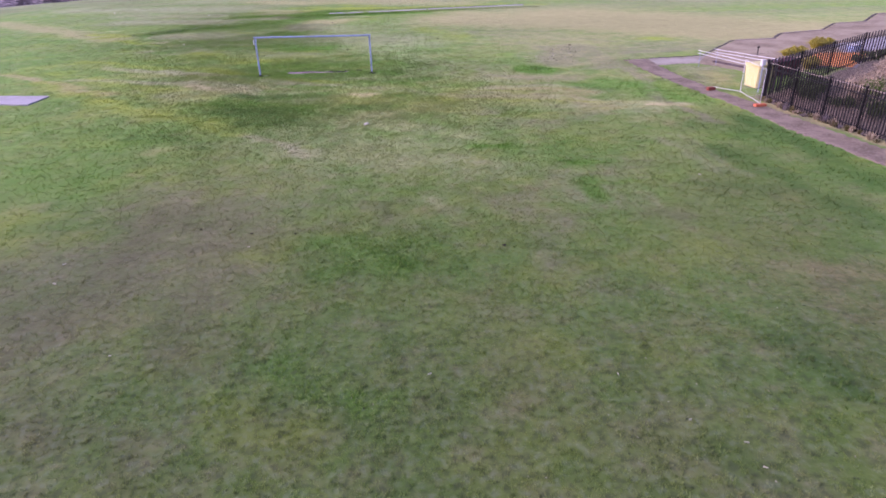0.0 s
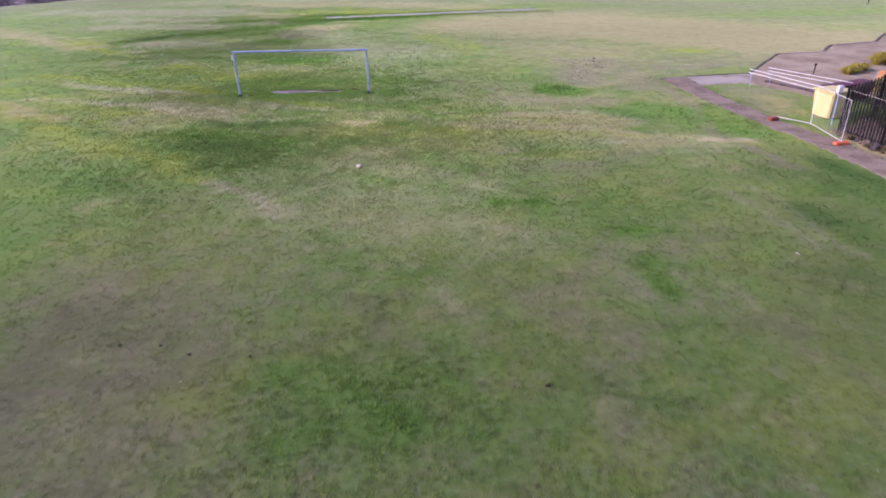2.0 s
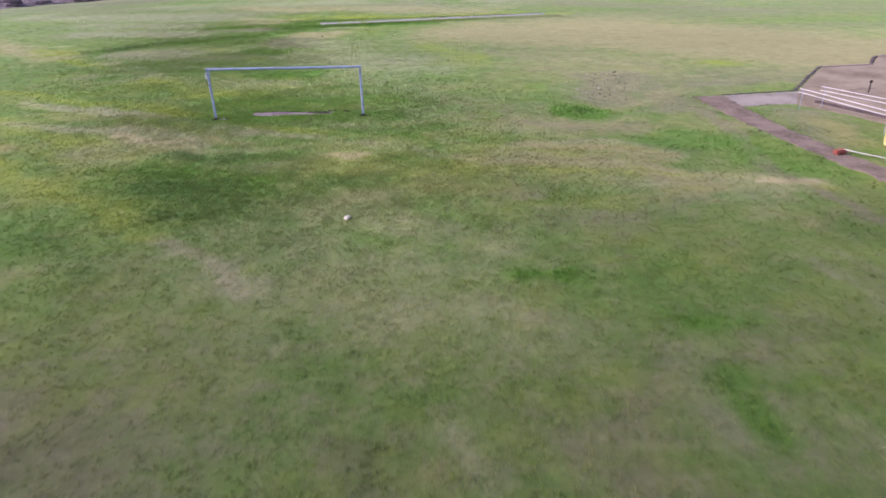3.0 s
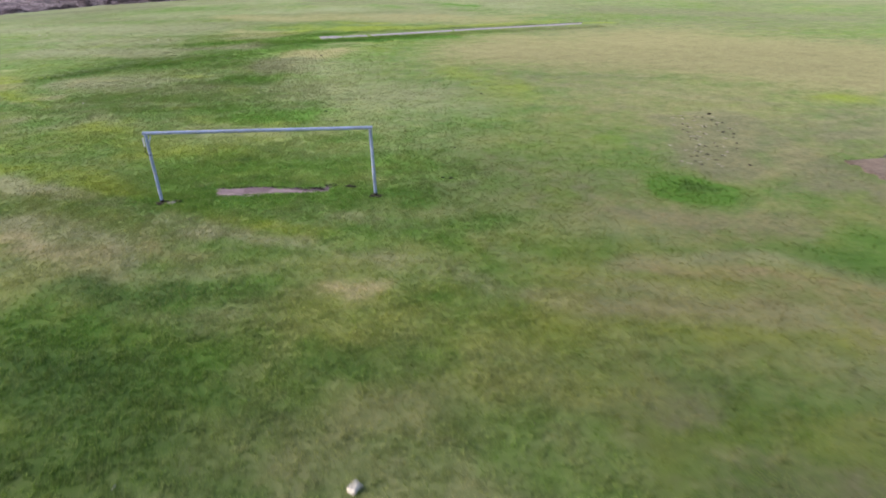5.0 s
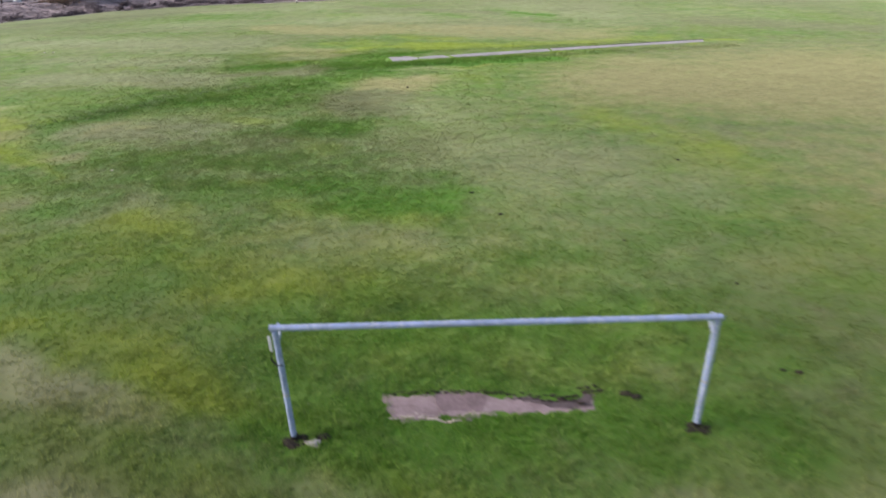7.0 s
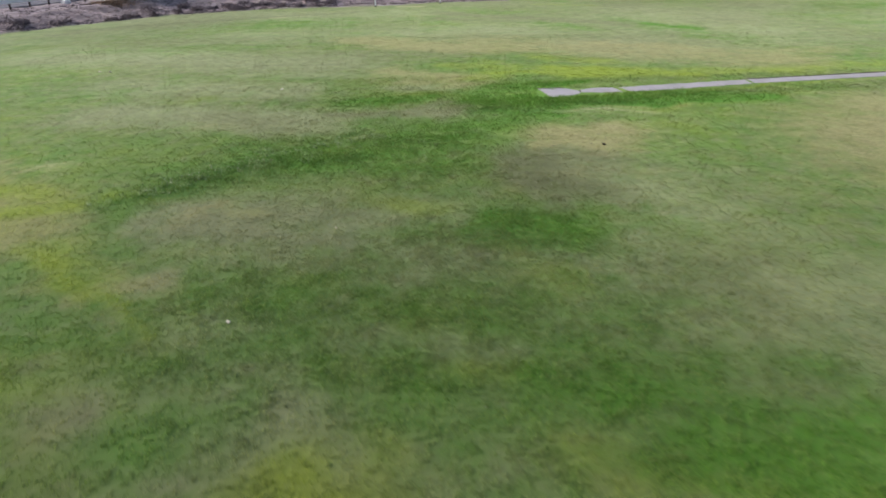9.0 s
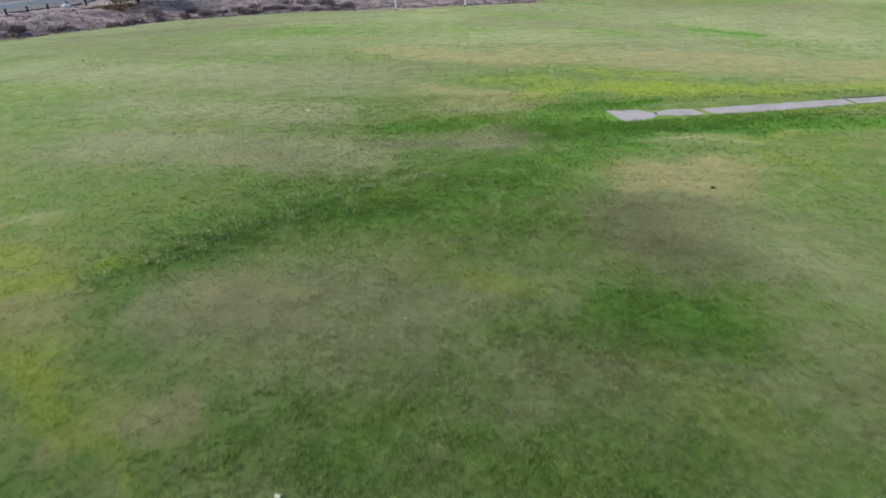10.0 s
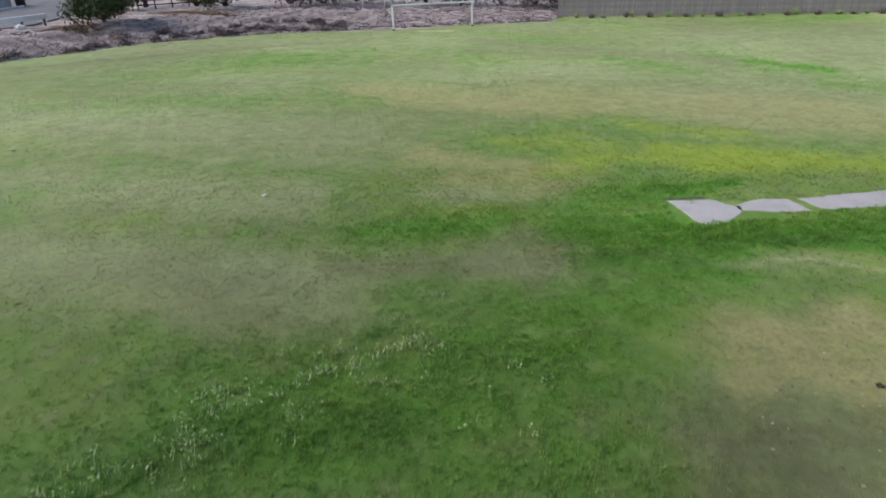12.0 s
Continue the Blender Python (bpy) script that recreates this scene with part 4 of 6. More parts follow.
def turf_weights(x, y):
    """How much growth, wear and painted brightness (thin lifts, thick darkens) there is at each place."""
    wx = x + 1.1 * value_noise(x, y, 2.6, 21) + 0.5 * value_noise(x, y, 0.8, 22)
    wy = y + 1.1 * value_noise(x, y, 2.6, 23) + 0.5 * value_noise(x, y, 0.8, 24)
    kinds = ("lush", "dry", "yellow", "deep", "dull", "litter", "bare", "pale", "brown", "thin", "thick")
    w = {k: np.zeros(len(x), np.float32) for k in kinds}
    for kind, x0, y0, x1, y1, width, strength in PATCHES:
        dx, dy = x1 - x0, y1 - y0
        k = np.clip(((wx - x0) * dx + (wy - y0) * dy) / max(dx * dx + dy * dy, 1e-6), 0, 1)
        d2 = (wx - x0 - k * dx) ** 2 + (wy - y0 - k * dy) ** 2
        w[kind] = np.maximum(w[kind], strength * (0.8 if kind == "yellow" else 1.0) * np.exp(-d2 / (0.72 * width) ** 2))
    # duller from y 44 on and more so from 78, paler from 78 on
    muted = (0.3 * np.clip((y - 44) / 10, 0, 1) + 0.2 * np.clip((y - 78) / 12, 0, 1)) * (0.75 + 1.1 * value_noise(x, y, 6.0, 41))
    w["dull"] = np.maximum(w["dull"], np.clip(muted, 0, 1))
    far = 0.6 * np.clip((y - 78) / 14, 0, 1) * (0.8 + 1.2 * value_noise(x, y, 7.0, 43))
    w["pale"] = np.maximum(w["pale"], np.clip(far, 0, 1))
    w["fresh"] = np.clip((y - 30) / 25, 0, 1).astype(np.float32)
    # painted tuft light and shade, full at the near end, gone by y 19
    w["tuft_contrast"] = 0.85 * np.clip((19 - y) / 11, 0, 1).astype(np.float32)
    w["litter"] = np.clip(bank_depth(x, y) / 3.4 + 0.35, 0, 1)
    return w


def set_turf_attributes(me, w, bed, repeat=1, tips=(0.0,)):
    """The weights at each point; repeat points share one, and tips says how pale each of those is at its end."""
    none = np.zeros_like(bed)
    for name, cols in (("growth", (w["lush"], w["dry"], w["yellow"], w["deep"])), ("wear", (w["dull"], w["litter"], w["bare"], bed)), ("vigour", (w["pale"], w["brown"], none, w["fresh"])), ("turf_tone", (w["thin"], w["thick"], w["tuft_contrast"], none))):
        a = me.attributes.new(name, "FLOAT_COLOR", "POINT")
        rows = np.repeat(np.stack(cols, 1).astype(np.float32), repeat, 0)
        if name == "vigour":
            rows[:, 2] = np.resize(np.array(tips, np.float32), len(rows))
        a.data.foreach_set("color", rows.ravel())


def spread(lo, hi, step, far):
    """Even steps from lo to hi, then ever longer ones out to far on both sides."""
    out = list(np.arange(lo, hi + step, step))
    s = step
    while out[-1] < far:
        s *= 1.35
        out.append(out[-1] + s)
    s = step
    while out[0] > -far:
        s *= 1.35
        out.insert(0, out[0] - s)
    return np.array(out)


gx, gy = spread(-66, 40, 0.32, 2500), spread(-2, 132, 0.32, 2500)
X, Y = np.meshgrid(gx, gy)
fx, fy = X.ravel(), Y.ravel()
fz = ground_height(fx, fy)
nx, ny = len(gx), len(gy)
base = (np.arange(ny - 1)[:, None] * nx + np.arange(nx - 1)).ravel()
quads = np.stack([base, base + 1, base + nx + 1, base + nx], 1).astype(np.int32)
ground_me = bpy.data.meshes.new("ground")
ground_me.vertices.add(len(fx))
ground_me.vertices.foreach_set("co", np.stack([fx, fy, fz], 1).astype(np.float32).ravel())
ground_me.loops.add(quads.size)
ground_me.loops.foreach_set("vertex_index", quads.ravel())
ground_me.polygons.add(len(quads))
ground_me.polygons.foreach_set("loop_start", np.arange(0, quads.size, 4, dtype=np.int32))
ground_me.polygons.foreach_set("use_smooth", np.ones(len(quads), bool))
ground_me.update(calc_edges=True)
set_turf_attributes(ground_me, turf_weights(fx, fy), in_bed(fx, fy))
ground_me.materials.append(turf)
ground = tagged(new("ground", ground_me), "worn sports field turf with lush, dry and bare patches", "ground", kind="structure")


def height_at(x, y):
    return float(ground_height(np.array([float(x)]), np.array([float(y)]))[0])


# ---- grass: tufts of blades over the stretch of field that is passed low ----
rng_np = np.random.default_rng(5)


def tufts(x0, y0, x1, y1, half, density):
    """Random places within half metres of a line across the plan."""
    length = math.hypot(x1 - x0, y1 - y0)
    n = int(length * 2 * half * density)
    k, s = rng_np.random(n) * 1.3 - 0.15, rng_np.normal(0, 0.55, n) * half
    ux, uy = (x1 - x0) / length, (y1 - y0) / length
    return np.stack([x0 + ux * k * length - uy * s, y0 + uy * k * length + ux * s], 1)


def on_hard_ground(x, y):
    """True where path or bare concrete leaves no room for blades."""
    left = np.interp(y, [14, 20, 24.8, 29, 33, 37.2, 42.5], [17, 15.6, 14.4, 13.9, 13.45, 12.8, 12.6])
    right = np.interp(y, [14.5, 22, 25.6, 29, 32, 35.5, 39.8, 40, 42.7], [18.6, 17.3, 16.6, 15.75, 14.9, 14.35, 14.08, 60, 60])
    left, right = left + 0.55 * value_noise(x, y, 0.5, 71), right - 0.5 * value_noise(x, y, 0.5, 72)
    path = (x > left) & (x < right) & (y > 10) & (y < 42.7)
    mid = np.interp(x, [-13, -10.5, -8, -5, -0.8, 11], [76.9, 77.3, 77.35, 77.9, 78.75, 80.5])
    runway = (x > -12.8) & (x < 10.8) & (y - mid < 0.42) & (y - mid > np.where(x < -9.3, -1.1, -0.42))
    goalmouth = (x > -10.3) & (x < -6.4) & (np.abs(y - 40.95) < 0.3)
    return path | runway | goalmouth | (bank_depth(x, y) > -0.2) | (in_bed(x, y) > 0.3)


places = np.concatenate([
    tufts(-1, 3, -1.5, 30, 11, 85), tufts(-3, 30, -12, 42, 11, 85), tufts(-10, 40, -19.3, 56, 11, 85), tufts(-19.3, 56, -19.3, 78, 13, 70), tufts(-1, 5, -3, 38, 20, 22), tufts(-3, 38, -19, 60, 22, 22), tufts(-19, 60, -17, 92, 26, 24), tufts(12.7, 40, 16.4, 19, 1.4, 45), tufts(15.0, 36, 16.6, 33, 1.2, 40),
    np.stack([rng_np.uniform(-48, 30, 95000), rng_np.uniform(0, 124, 95000)], 1)])
n_plain = len(places)
rank = np.concatenate([tufts(-14, 75.2, 9, 78.0, 1.1, 60), tufts(-14, 79.2, 4, 80.6, 0.9, 30), tufts(-27, 64.3, -18, 69.5, 1.3, 30), tufts(-17, 74, -11, 75, 1.0, 50)])
places = np.concatenate([places, rank])
tall = np.concatenate([np.ones(n_plain), np.full(len(rank), 1.7)])
tall = tall[~on_hard_ground(places[:, 0], places[:, 1])]
places = places[~on_hard_ground(places[:, 0], places[:, 1])]
n_t = len(places)
tw = turf_weights(places[:, 0], places[:, 1])
vigour = np.clip(0.75 + 0.75 * np.maximum(tw["lush"], tw["deep"]) + 0.2 * tw["yellow"] - 0.35 * tw["dry"] - 0.3 * np.maximum(tw["dull"], tw["brown"]) - 0.6 * tw["bare"], 0.2, 1.8)
vigour *= 0.6 + 0.95 * np.clip(value_noise(places[:, 0], places[:, 1], 0.4, 31) + 0.4, 0, 1)
BLADES = 6
ang = rng_np.random((n_t, BLADES)) * 2 * np.pi
long_ = (0.035 + 0.045 * rng_np.random((n_t, BLADES))) * vigour[:, None]
lean = 0.25 + 0.85 * rng_np.random((n_t, BLADES))
vigour *= tall
long_ *= tall[:, None]
wide = 0.007 + 0.009 * rng_np.random((n_t, BLADES))
rx = places[:, 0:1] + rng_np.normal(0, 0.03, (n_t, BLADES))
ry = places[:, 1:2] + rng_np.normal(0, 0.03, (n_t, BLADES))
rz = np.repeat(ground_height(places[:, 0], places[:, 1])[:, None], BLADES, 1) - 0.006
ca, sa = np.cos(ang), np.sin(ang)
tri = np.empty((n_t, BLADES, 3, 3), np.float32)
for i, k in ((0, 1), (1, -1)):
    tri[:, :, i, 0], tri[:, :, i, 1], tri[:, :, i, 2] = rx - k * sa * wide, ry + k * ca * wide, rz
tri[:, :, 2, 0], tri[:, :, 2, 1] = rx + ca * long_ * np.sin(lean), ry + sa * long_ * np.sin(lean)
tri[:, :, 2, 2] = rz + long_ * np.cos(lean) + 0.004
n_b = n_t * BLADES
grass_me = bpy.data.meshes.new("grass")
grass_me.vertices.add(n_b * 3)
grass_me.vertices.foreach_set("co", tri.ravel())
grass_me.loops.add(n_b * 3)
grass_me.loops.foreach_set("vertex_index", np.arange(n_b * 3, dtype=np.int32))
grass_me.polygons.add(n_b)
grass_me.polygons.foreach_set("loop_start", np.arange(0, n_b * 3, 3, dtype=np.int32))
grass_me.update(calc_edges=True)
set_turf_attributes(grass_me, tw, np.zeros(n_t), BLADES * 3, (0.0, 0.0, 1.0))
grass_me.materials.append(blade_mat)
grass = tagged(new("grass", grass_me), "short worn grass, patchy green and straw", "grass", kind="stuff")


# ---- hard ground: path, paved yard, concrete runway ----
def frayed(points, step, amount, seed):
    """An outline with points every step metres, pushed in and out a little, as worn edges are."""
    r = random.Random(seed)
    out = []
    for (ax, ay), (bx, by) in zip(points, points[1:] + points[:1]):
        d = math.hypot(bx - ax, by - ay)
        n = max(1, round(d / step))
        for i in range(n):
            k = i / n
            px, py = -(by - ay) / d, (bx - ax) / d
            j = 0 if i == 0 else r.uniform(-amount, amount)
            out.append((ax + (bx - ax) * k + px * j, ay + (by - ay) * k + py * j))
    return out


def add_plate(bm, outline, top, thick, seed=0, chamfer=0.02):
    """A flat plate with a worn, chamfered rim."""
    n = len(outline)
    cx, cy = sum(p[0] for p in outline) / n, sum(p[1] for p in outline) / n
    lo = [bm.verts.new((x, y, top - thick)) for x, y in outline]
    mid = [bm.verts.new((x, y, top - chamfer * 0.6)) for x, y in outline]
    hi = []
    for i, (x, y) in enumerate(outline):
        (ax, ay), (bx, by) = outline[i - 1], outline[(i + 1) % n]
        d = math.hypot(bx - ax, by - ay) or 1
        hi.append(bm.verts.new((x - (by - ay) / d * chamfer, y + (bx - ax) / d * chamfer, top)))
    for a, b in ((lo, mid), (mid, hi)):
        for i in range(n):
            bm.faces.new((a[i], a[(i + 1) % n], b[(i + 1) % n], b[i]))
    bmesh.ops.triangulate(bm, faces=[bm.faces.new(hi)])
    bmesh.ops.recalc_face_normals(bm, faces=bm.faces[:])


def add_strip(bm, left, right, top, thick, step, amount, seed):
    """A paved strip between two edges given at matching stations, its rims frayed."""
    r = random.Random(seed)
    rows = []
    for (la, ra), (lb, rb) in zip(zip(left, right), zip(left[1:], right[1:])):
        n = max(1, round(max(math.dist(la, lb), math.dist(ra, rb)) / step))
        for i in range(n):
            k = i / n
            rows.append(([la[j] + (lb[j] - la[j]) * k for j in (0, 1)], [ra[j] + (rb[j] - ra[j]) * k for j in (0, 1)]))
    rows.append((left[-1], right[-1]))
    rings = []
    for l, q in rows:
        d = math.dist(l, q)
        u = ((q[0] - l[0]) / d, (q[1] - l[1]) / d)
        e0, e1 = r.uniform(-amount, amount), r.uniform(-amount, amount)
        ring = [(e0 - 0.14, top - thick * 0.45), (e0, top - 0.008), (e0 + 0.04, top), (d + e1 - 0.04, top), (d + e1, top - 0.008), (d + e1 + 0.14, top - thick * 0.45)]
        rings.append([bm.verts.new((l[0] + u[0] * s, l[1] + u[1] * s, z)) for s, z in ring])
    for a, b in zip(rings, rings[1:]):
        for i in range(5):
            bm.faces.new((a[i], a[i + 1], b[i + 1], b[i]))
    bm.faces.new(rings[0])
    bm.faces.new(rings[-1][::-1])
    bmesh.ops.recalc_face_normals(bm, faces=bm.faces[:])


bm = bmesh.new()
add_strip(bm, [(12.55, 42.0), (12.7, 39.8), (12.9, 37.2), (13.5, 33.5), (14.25, 29.6), (14.75, 25), (15.7, 20), (18, 12)],
          [(14.2, 42.15), (14.1, 39.8), (14.35, 35.6), (14.9, 32), (15.55, 29.3), (16.2, 25.6), (16.85, 22), (19.3, 12.6)], 0.024, 0.14, 0.2, 0.13, 4)
tagged(finish("pavement", bm, asphalt), "narrow mauve-grey asphalt path with frayed edges", "path", kind="structure")
YARD_EDGE = [(14.15, 42.1), (18.4, 42.6), (20.4, 45.2), (23.2, 48.7), (26.6, 49.05), (28.6, 51.6), (32.6, 52.7), (35.8, 56.3), (39.0, 57.0), (43.3, 62.0), (48.0, 63.0)]
# the first stretch is a paler grey than the path and the yard
bm = bmesh.new()
add_strip(bm, YARD_EDGE[:2], [(14.1, 39.85), (17.0, 40.1)], 0.02, 0.14, 0.25, 0.13, 6)
tagged(finish("pavement_2", bm, pale_path), "pale grey asphalt where the path meets the yard", "path", kind="structure")
bm = bmesh.new()
add_strip(bm, YARD_EDGE[1:], [(17.0, 40.1), (18.4, 37.2), (18.9, 35.8), (23.0, 37.0), (27.0, 39.0), (31.5, 41.2), (36, 43.5), (39, 45), (43, 47), (47, 49)], 0.02, 0.14, 0.25, 0.13, 5)
tagged(finish("yard", bm, yard_asphalt), "mauve-grey asphalt yard joining the path", "path", kind="structure")

runway = thing("runway", (0, 0, 0), "long weathered pale concrete strip sunk in lush grass", "concrete strip")
SLABS = [
    [(-12.7, 77.75), (-12.5, 77.3), (-12.25, 76.2), (-11.9, 75.75), (-11.1, 76.0), (-10.45, 76.85), (-10.55, 77.3), (-11.2, 77.85)],
    [(-10.5, 77.35), (-10.38, 76.9), (-9.4, 76.75), (-8.2, 76.82), (-8.35, 77.3), (-8.6, 77.85), (-9.6, 77.8)],
    [(-8.25, 77.85), (-8.0, 77.35), (-7.7, 76.95), (-5.7, 77.15), (-3.2, 77.75), (-0.9, 78.25), (-0.95, 79.2), (-3.4, 78.75), (-5.0, 78.5)],
    [(-0.8, 79.25), (-0.75, 78.3), (2.0, 78.75), (5.0, 79.25), (8.0, 79.6), (10.9, 80.05), (11.1, 80.95), (8.0, 80.5), (4.0, 79.95)]]
for i, pts in enumerate(SLABS):
    bm = bmesh.new()
    add_plate(bm, frayed(pts, 0.3, 0.05, 20 + i), 0.016, 0.12, chamfer=0.02)
    part("slab", bm, concrete, runway)
bm = bmesh.new()
add_lump(bm, (-10.46, 77.1, 0.02), (0.05, 0.16, 0.03), random.Random(3))
part("crack_weed", bm, soil, runway, "dark weed grown out of a joint")

old_slab = thing("concrete_slab", (0, 0, 0), "pale flat concrete slab lying in the grass", "concrete slab")
bm = bmesh.new()
add_plate(bm, frayed([(-23.5, 35.9), (-27.5, 36.5), (-31.5, 37.0), (-31.2, 35.0), (-27.0, 34.35), (-23.6, 33.8)], 0.4, 0.05, 31), 0.06, 0.15)
part("slab", bm, concrete, old_slab)


# ---- goals ----
def goal(at, turn, width, height, r, paint, label, bracket, sag=0.0):
    g = thing("football_goal", at, label, "goal", "goals on the field", turn)
    for x in (0, width):
        bm = bmesh.new()
        add_tube(bm, (x, 0, -0.1), (x, 0, height - r - (sag if x else 0)), r, sides=16)
        post = part("post", bm, paint, g, smooth=False)
        bm = bmesh.new()
        add_tube(bm, (x, 0, -0.05), (x, 0, 0.1), r * 1.25, sides=16)
        part("ground_sleeve", bm, black_metal, post, "dark ground socket of the post")
    bm = bmesh.new()
    add_tube(bm, (-0.08, 0, height), (width + 0.07, 0, height - sag), r, sides=16)
    part("crossbar", bm, paint, g)
    for x in (0, width):
        bm = bmesh.new()
        h = height - (sag if x else 0)
        add_path_tube(bm, [(x, 0.02, h - 0.02), (x + 0.01, 0.22, h - 0.06), (x + 0.01, 0.3, h - 0.2), (x, 0.12, h - 0.36), (x, 0.02, h - 0.4)], 0.022)
        part("net_bracket", bm, paint, g)
    for x in (0, width):
        bm = bmesh.new()
        add_tube(bm, (x, 0, height * 0.42), (x, 0, height * 0.42 + 0.04), r * 1.06, sides=16)
        part("joint_band", bm, concrete if bracket else paint, g, "grey joint band half way up the post")
    if not bracket:
        bm = bmesh.new()
        add_path_tube(bm, [(0, 0.02, height - 0.2), (-0.3, 0.15, height - 0.24), (-0.4, 0.2, height - 0.4), (-0.2, 0.12, height - 0.7), (0, 0.02, height - 0.95)], 0.03)
        part("net_bracket", bm, paint, g)
    if bracket:
        bm = bmesh.new()
        add_box(bm, (0.05, 0.03, 0.3), (-0.11, -0.02, height - 0.3), 0, 0.008)
        part("tie_strap", bm, white_paint, g, "loose white tie strap at the corner")
        bm = bmesh.new()
        add_path_tube(bm, [(-0.1, 0, height - 0.45), (-0.14, -0.02, height - 0.62), (-0.06, -0.03, height - 0.74), (0.05, -0.06, height - 0.72)], 0.015)
        part("net_rag", bm, rubber, g, "dark scrap of old net cord")
    return g


goal((-12.0, 40.2, 0), 0, 7.32, 2.43, 0.055, goal_paint, "worn grey-white metal football goal without a net", True, 0.06)
goal((-27.03, 118.56, 0), 12.2, 7.5, 2.17, 0.085, white_paint, "white metal football goal before the litter bank", False)

# ground at the near goal: dug earth round the posts and the worn goalmouth
rng = random.Random(8)
for x, lumps in ((-12.0, 14), (-4.68, 11)):
    dug = thing("dug_earth", (x, 40.2, 0), "dark crumbled earth round the foot of a goal post", "earth", "earth at the goal posts")
    for i in range(lumps):
        bm = bmesh.new()
        a = rng.uniform(0, 6.28)
        s = rng.uniform(0.035, 0.075)
        q = rng.uniform(0.05, 0.22)
        add_lump(bm, (q * math.cos(a) + (0.08 if x < -10 else 0), 0.8 * q * math.sin(a) - 0.05, 0.008), (s * 1.5, s, s * 0.55), rng, 0.5, 2)
        part("clod", bm, soil, dug)
rubble = thing("rubble", (-11.62, 40.05, 0), "pale broken concrete lump beside the goal post", "rubble")
bm = bmesh.new()
add_lump(bm, (0, 0, 0.02), (0.15, 0.08, 0.045), rng, 0.35, 2)
part("lump", bm, stone_pale, rubble)
bm = bmesh.new()
add_lump(bm, (0.16, 0.14, 0.02), (0.13, 0.08, 0.05), rng, 0.35, 2)
part("clod", bm, soil, rubble)
worn = thing("worn_goalmouth", (0, 0, 0), "bare pinkish clay worn into the goalmouth", "bare earth")
bm = bmesh.new()
add_plate(bm, frayed([(-10.48, 41.4), (-10.4, 40.85), (-10.05, 40.5), (-9.5, 40.6), (-9.2, 40.7), (-8.85, 40.52), (-8.3, 40.75), (-7.75, 40.66), (-7.0, 40.68), (-6.4, 40.7), (-6.32, 41.2), (-6.8, 40.95), (-7.15, 40.88), (-7.6, 41.14), (-8.2, 41.12), (-8.5, 41.32), (-9.1, 41.44), (-9.5, 41.34), (-10.05, 41.26)], 0.09, 0.05, 41), 0.004, 0.06, chamfer=0.025)
part("clay", bm, clay, worn)
bm = bmesh.new()
add_plate(bm, frayed([(-9.5, 41.3), (-9.35, 40.82), (-8.7, 40.72), (-8.5, 40.78), (-8.42, 41.2), (-8.6, 41.28), (-9.1, 41.36)], 0.12, 0.04, 42), 0.01, 0.05, chamfer=0.03)
part("trodden_clay", bm, trodden_clay, worn, "darker trodden clay in the middle of the worn patch")
bm = bmesh.new()
add_plate(bm, frayed([(-8.0, 41.1), (-7.6, 40.98), (-7.25, 40.8), (-6.9, 40.76), (-6.42, 40.8), (-6.3, 41.24), (-6.8, 41.0), (-7.15, 40.96), (-7.6, 41.16)], 0.11, 0.05, 43), 0.012, 0.05, chamfer=0.02)
part("damp_soil", bm, damp_soil, worn, "dark damp soil at the end of the worn patch")
# dry pale crumbs of clay along the near rim
for i in range(26):
    k = i / 25
    bm = bmesh.new()
    add_lump(bm, (-10.25 + 1.95 * k, 40.62 + 0.1 * math.sin(9 * k) + rng.uniform(-0.06, 0.06), 0.008), (rng.uniform(0.03, 0.07), rng.uniform(0.02, 0.04), 0.012), rng, 0.4, 1)
    part("dry_crumb", bm, dry_clay, worn)
# dark lumps along the far rim: ragged turf edge plus its shadow line
for i in range(58):
    k = i / 57
    bm = bmesh.new()
    x = -10.3 + 4.1 * k
    y = 41.36 - 0.32 * max(0, k - 0.35) / 0.55 * (k < 0.9) + rng.uniform(-0.05, 0.05)
    s = rng.uniform(0.014, 0.036) + (0.014 if k > 0.75 else 0)
    add_lump(bm, (x, y - (0.14 if k > 0.6 and i % 2 else 0), 0.012), (s * 2.0, s, s * 0.7), rng, 0.5, 1)
    part("turf_edge_shade", bm, soil, worn)
CLODS = [(-5.55, 40.98, 1.0), (-5.7, 41.1, 1.0), (-2.35, 41.7, 0.6), (-2.06, 41.6, 0.9), (-10.9, 68.0, 1.0), (10.2, 48.85, 1.0), (-8.21, 15.94, 0.35), (-7.28, 15.88, 0.3), (-6.53, 15.53, 0.4), (-5.17, 15.37, 0.4), (1.03, 14.1, 0.5),
         (-8.12, 51.7, 0.6), (-7.32, 49.78, 0.65), (-3.93, 47.68, 0.45), (-0.05, 54.34, 0.5), (-1.8, 45.1, 0.4)]
for x, y, k in CLODS:
    clod = thing("clod", (x, y, height_at(x, y)), "dark clod of earth in the grass", "earth", "clods in the grass")
    bm = bmesh.new()
    add_lump(bm, (0, 0, 0.02), (k * rng.uniform(0.08, 0.12), k * rng.uniform(0.05, 0.08), 0.015 + 0.025 * k), rng, 0.45, 2)
    part("lump", bm, soil, clod)


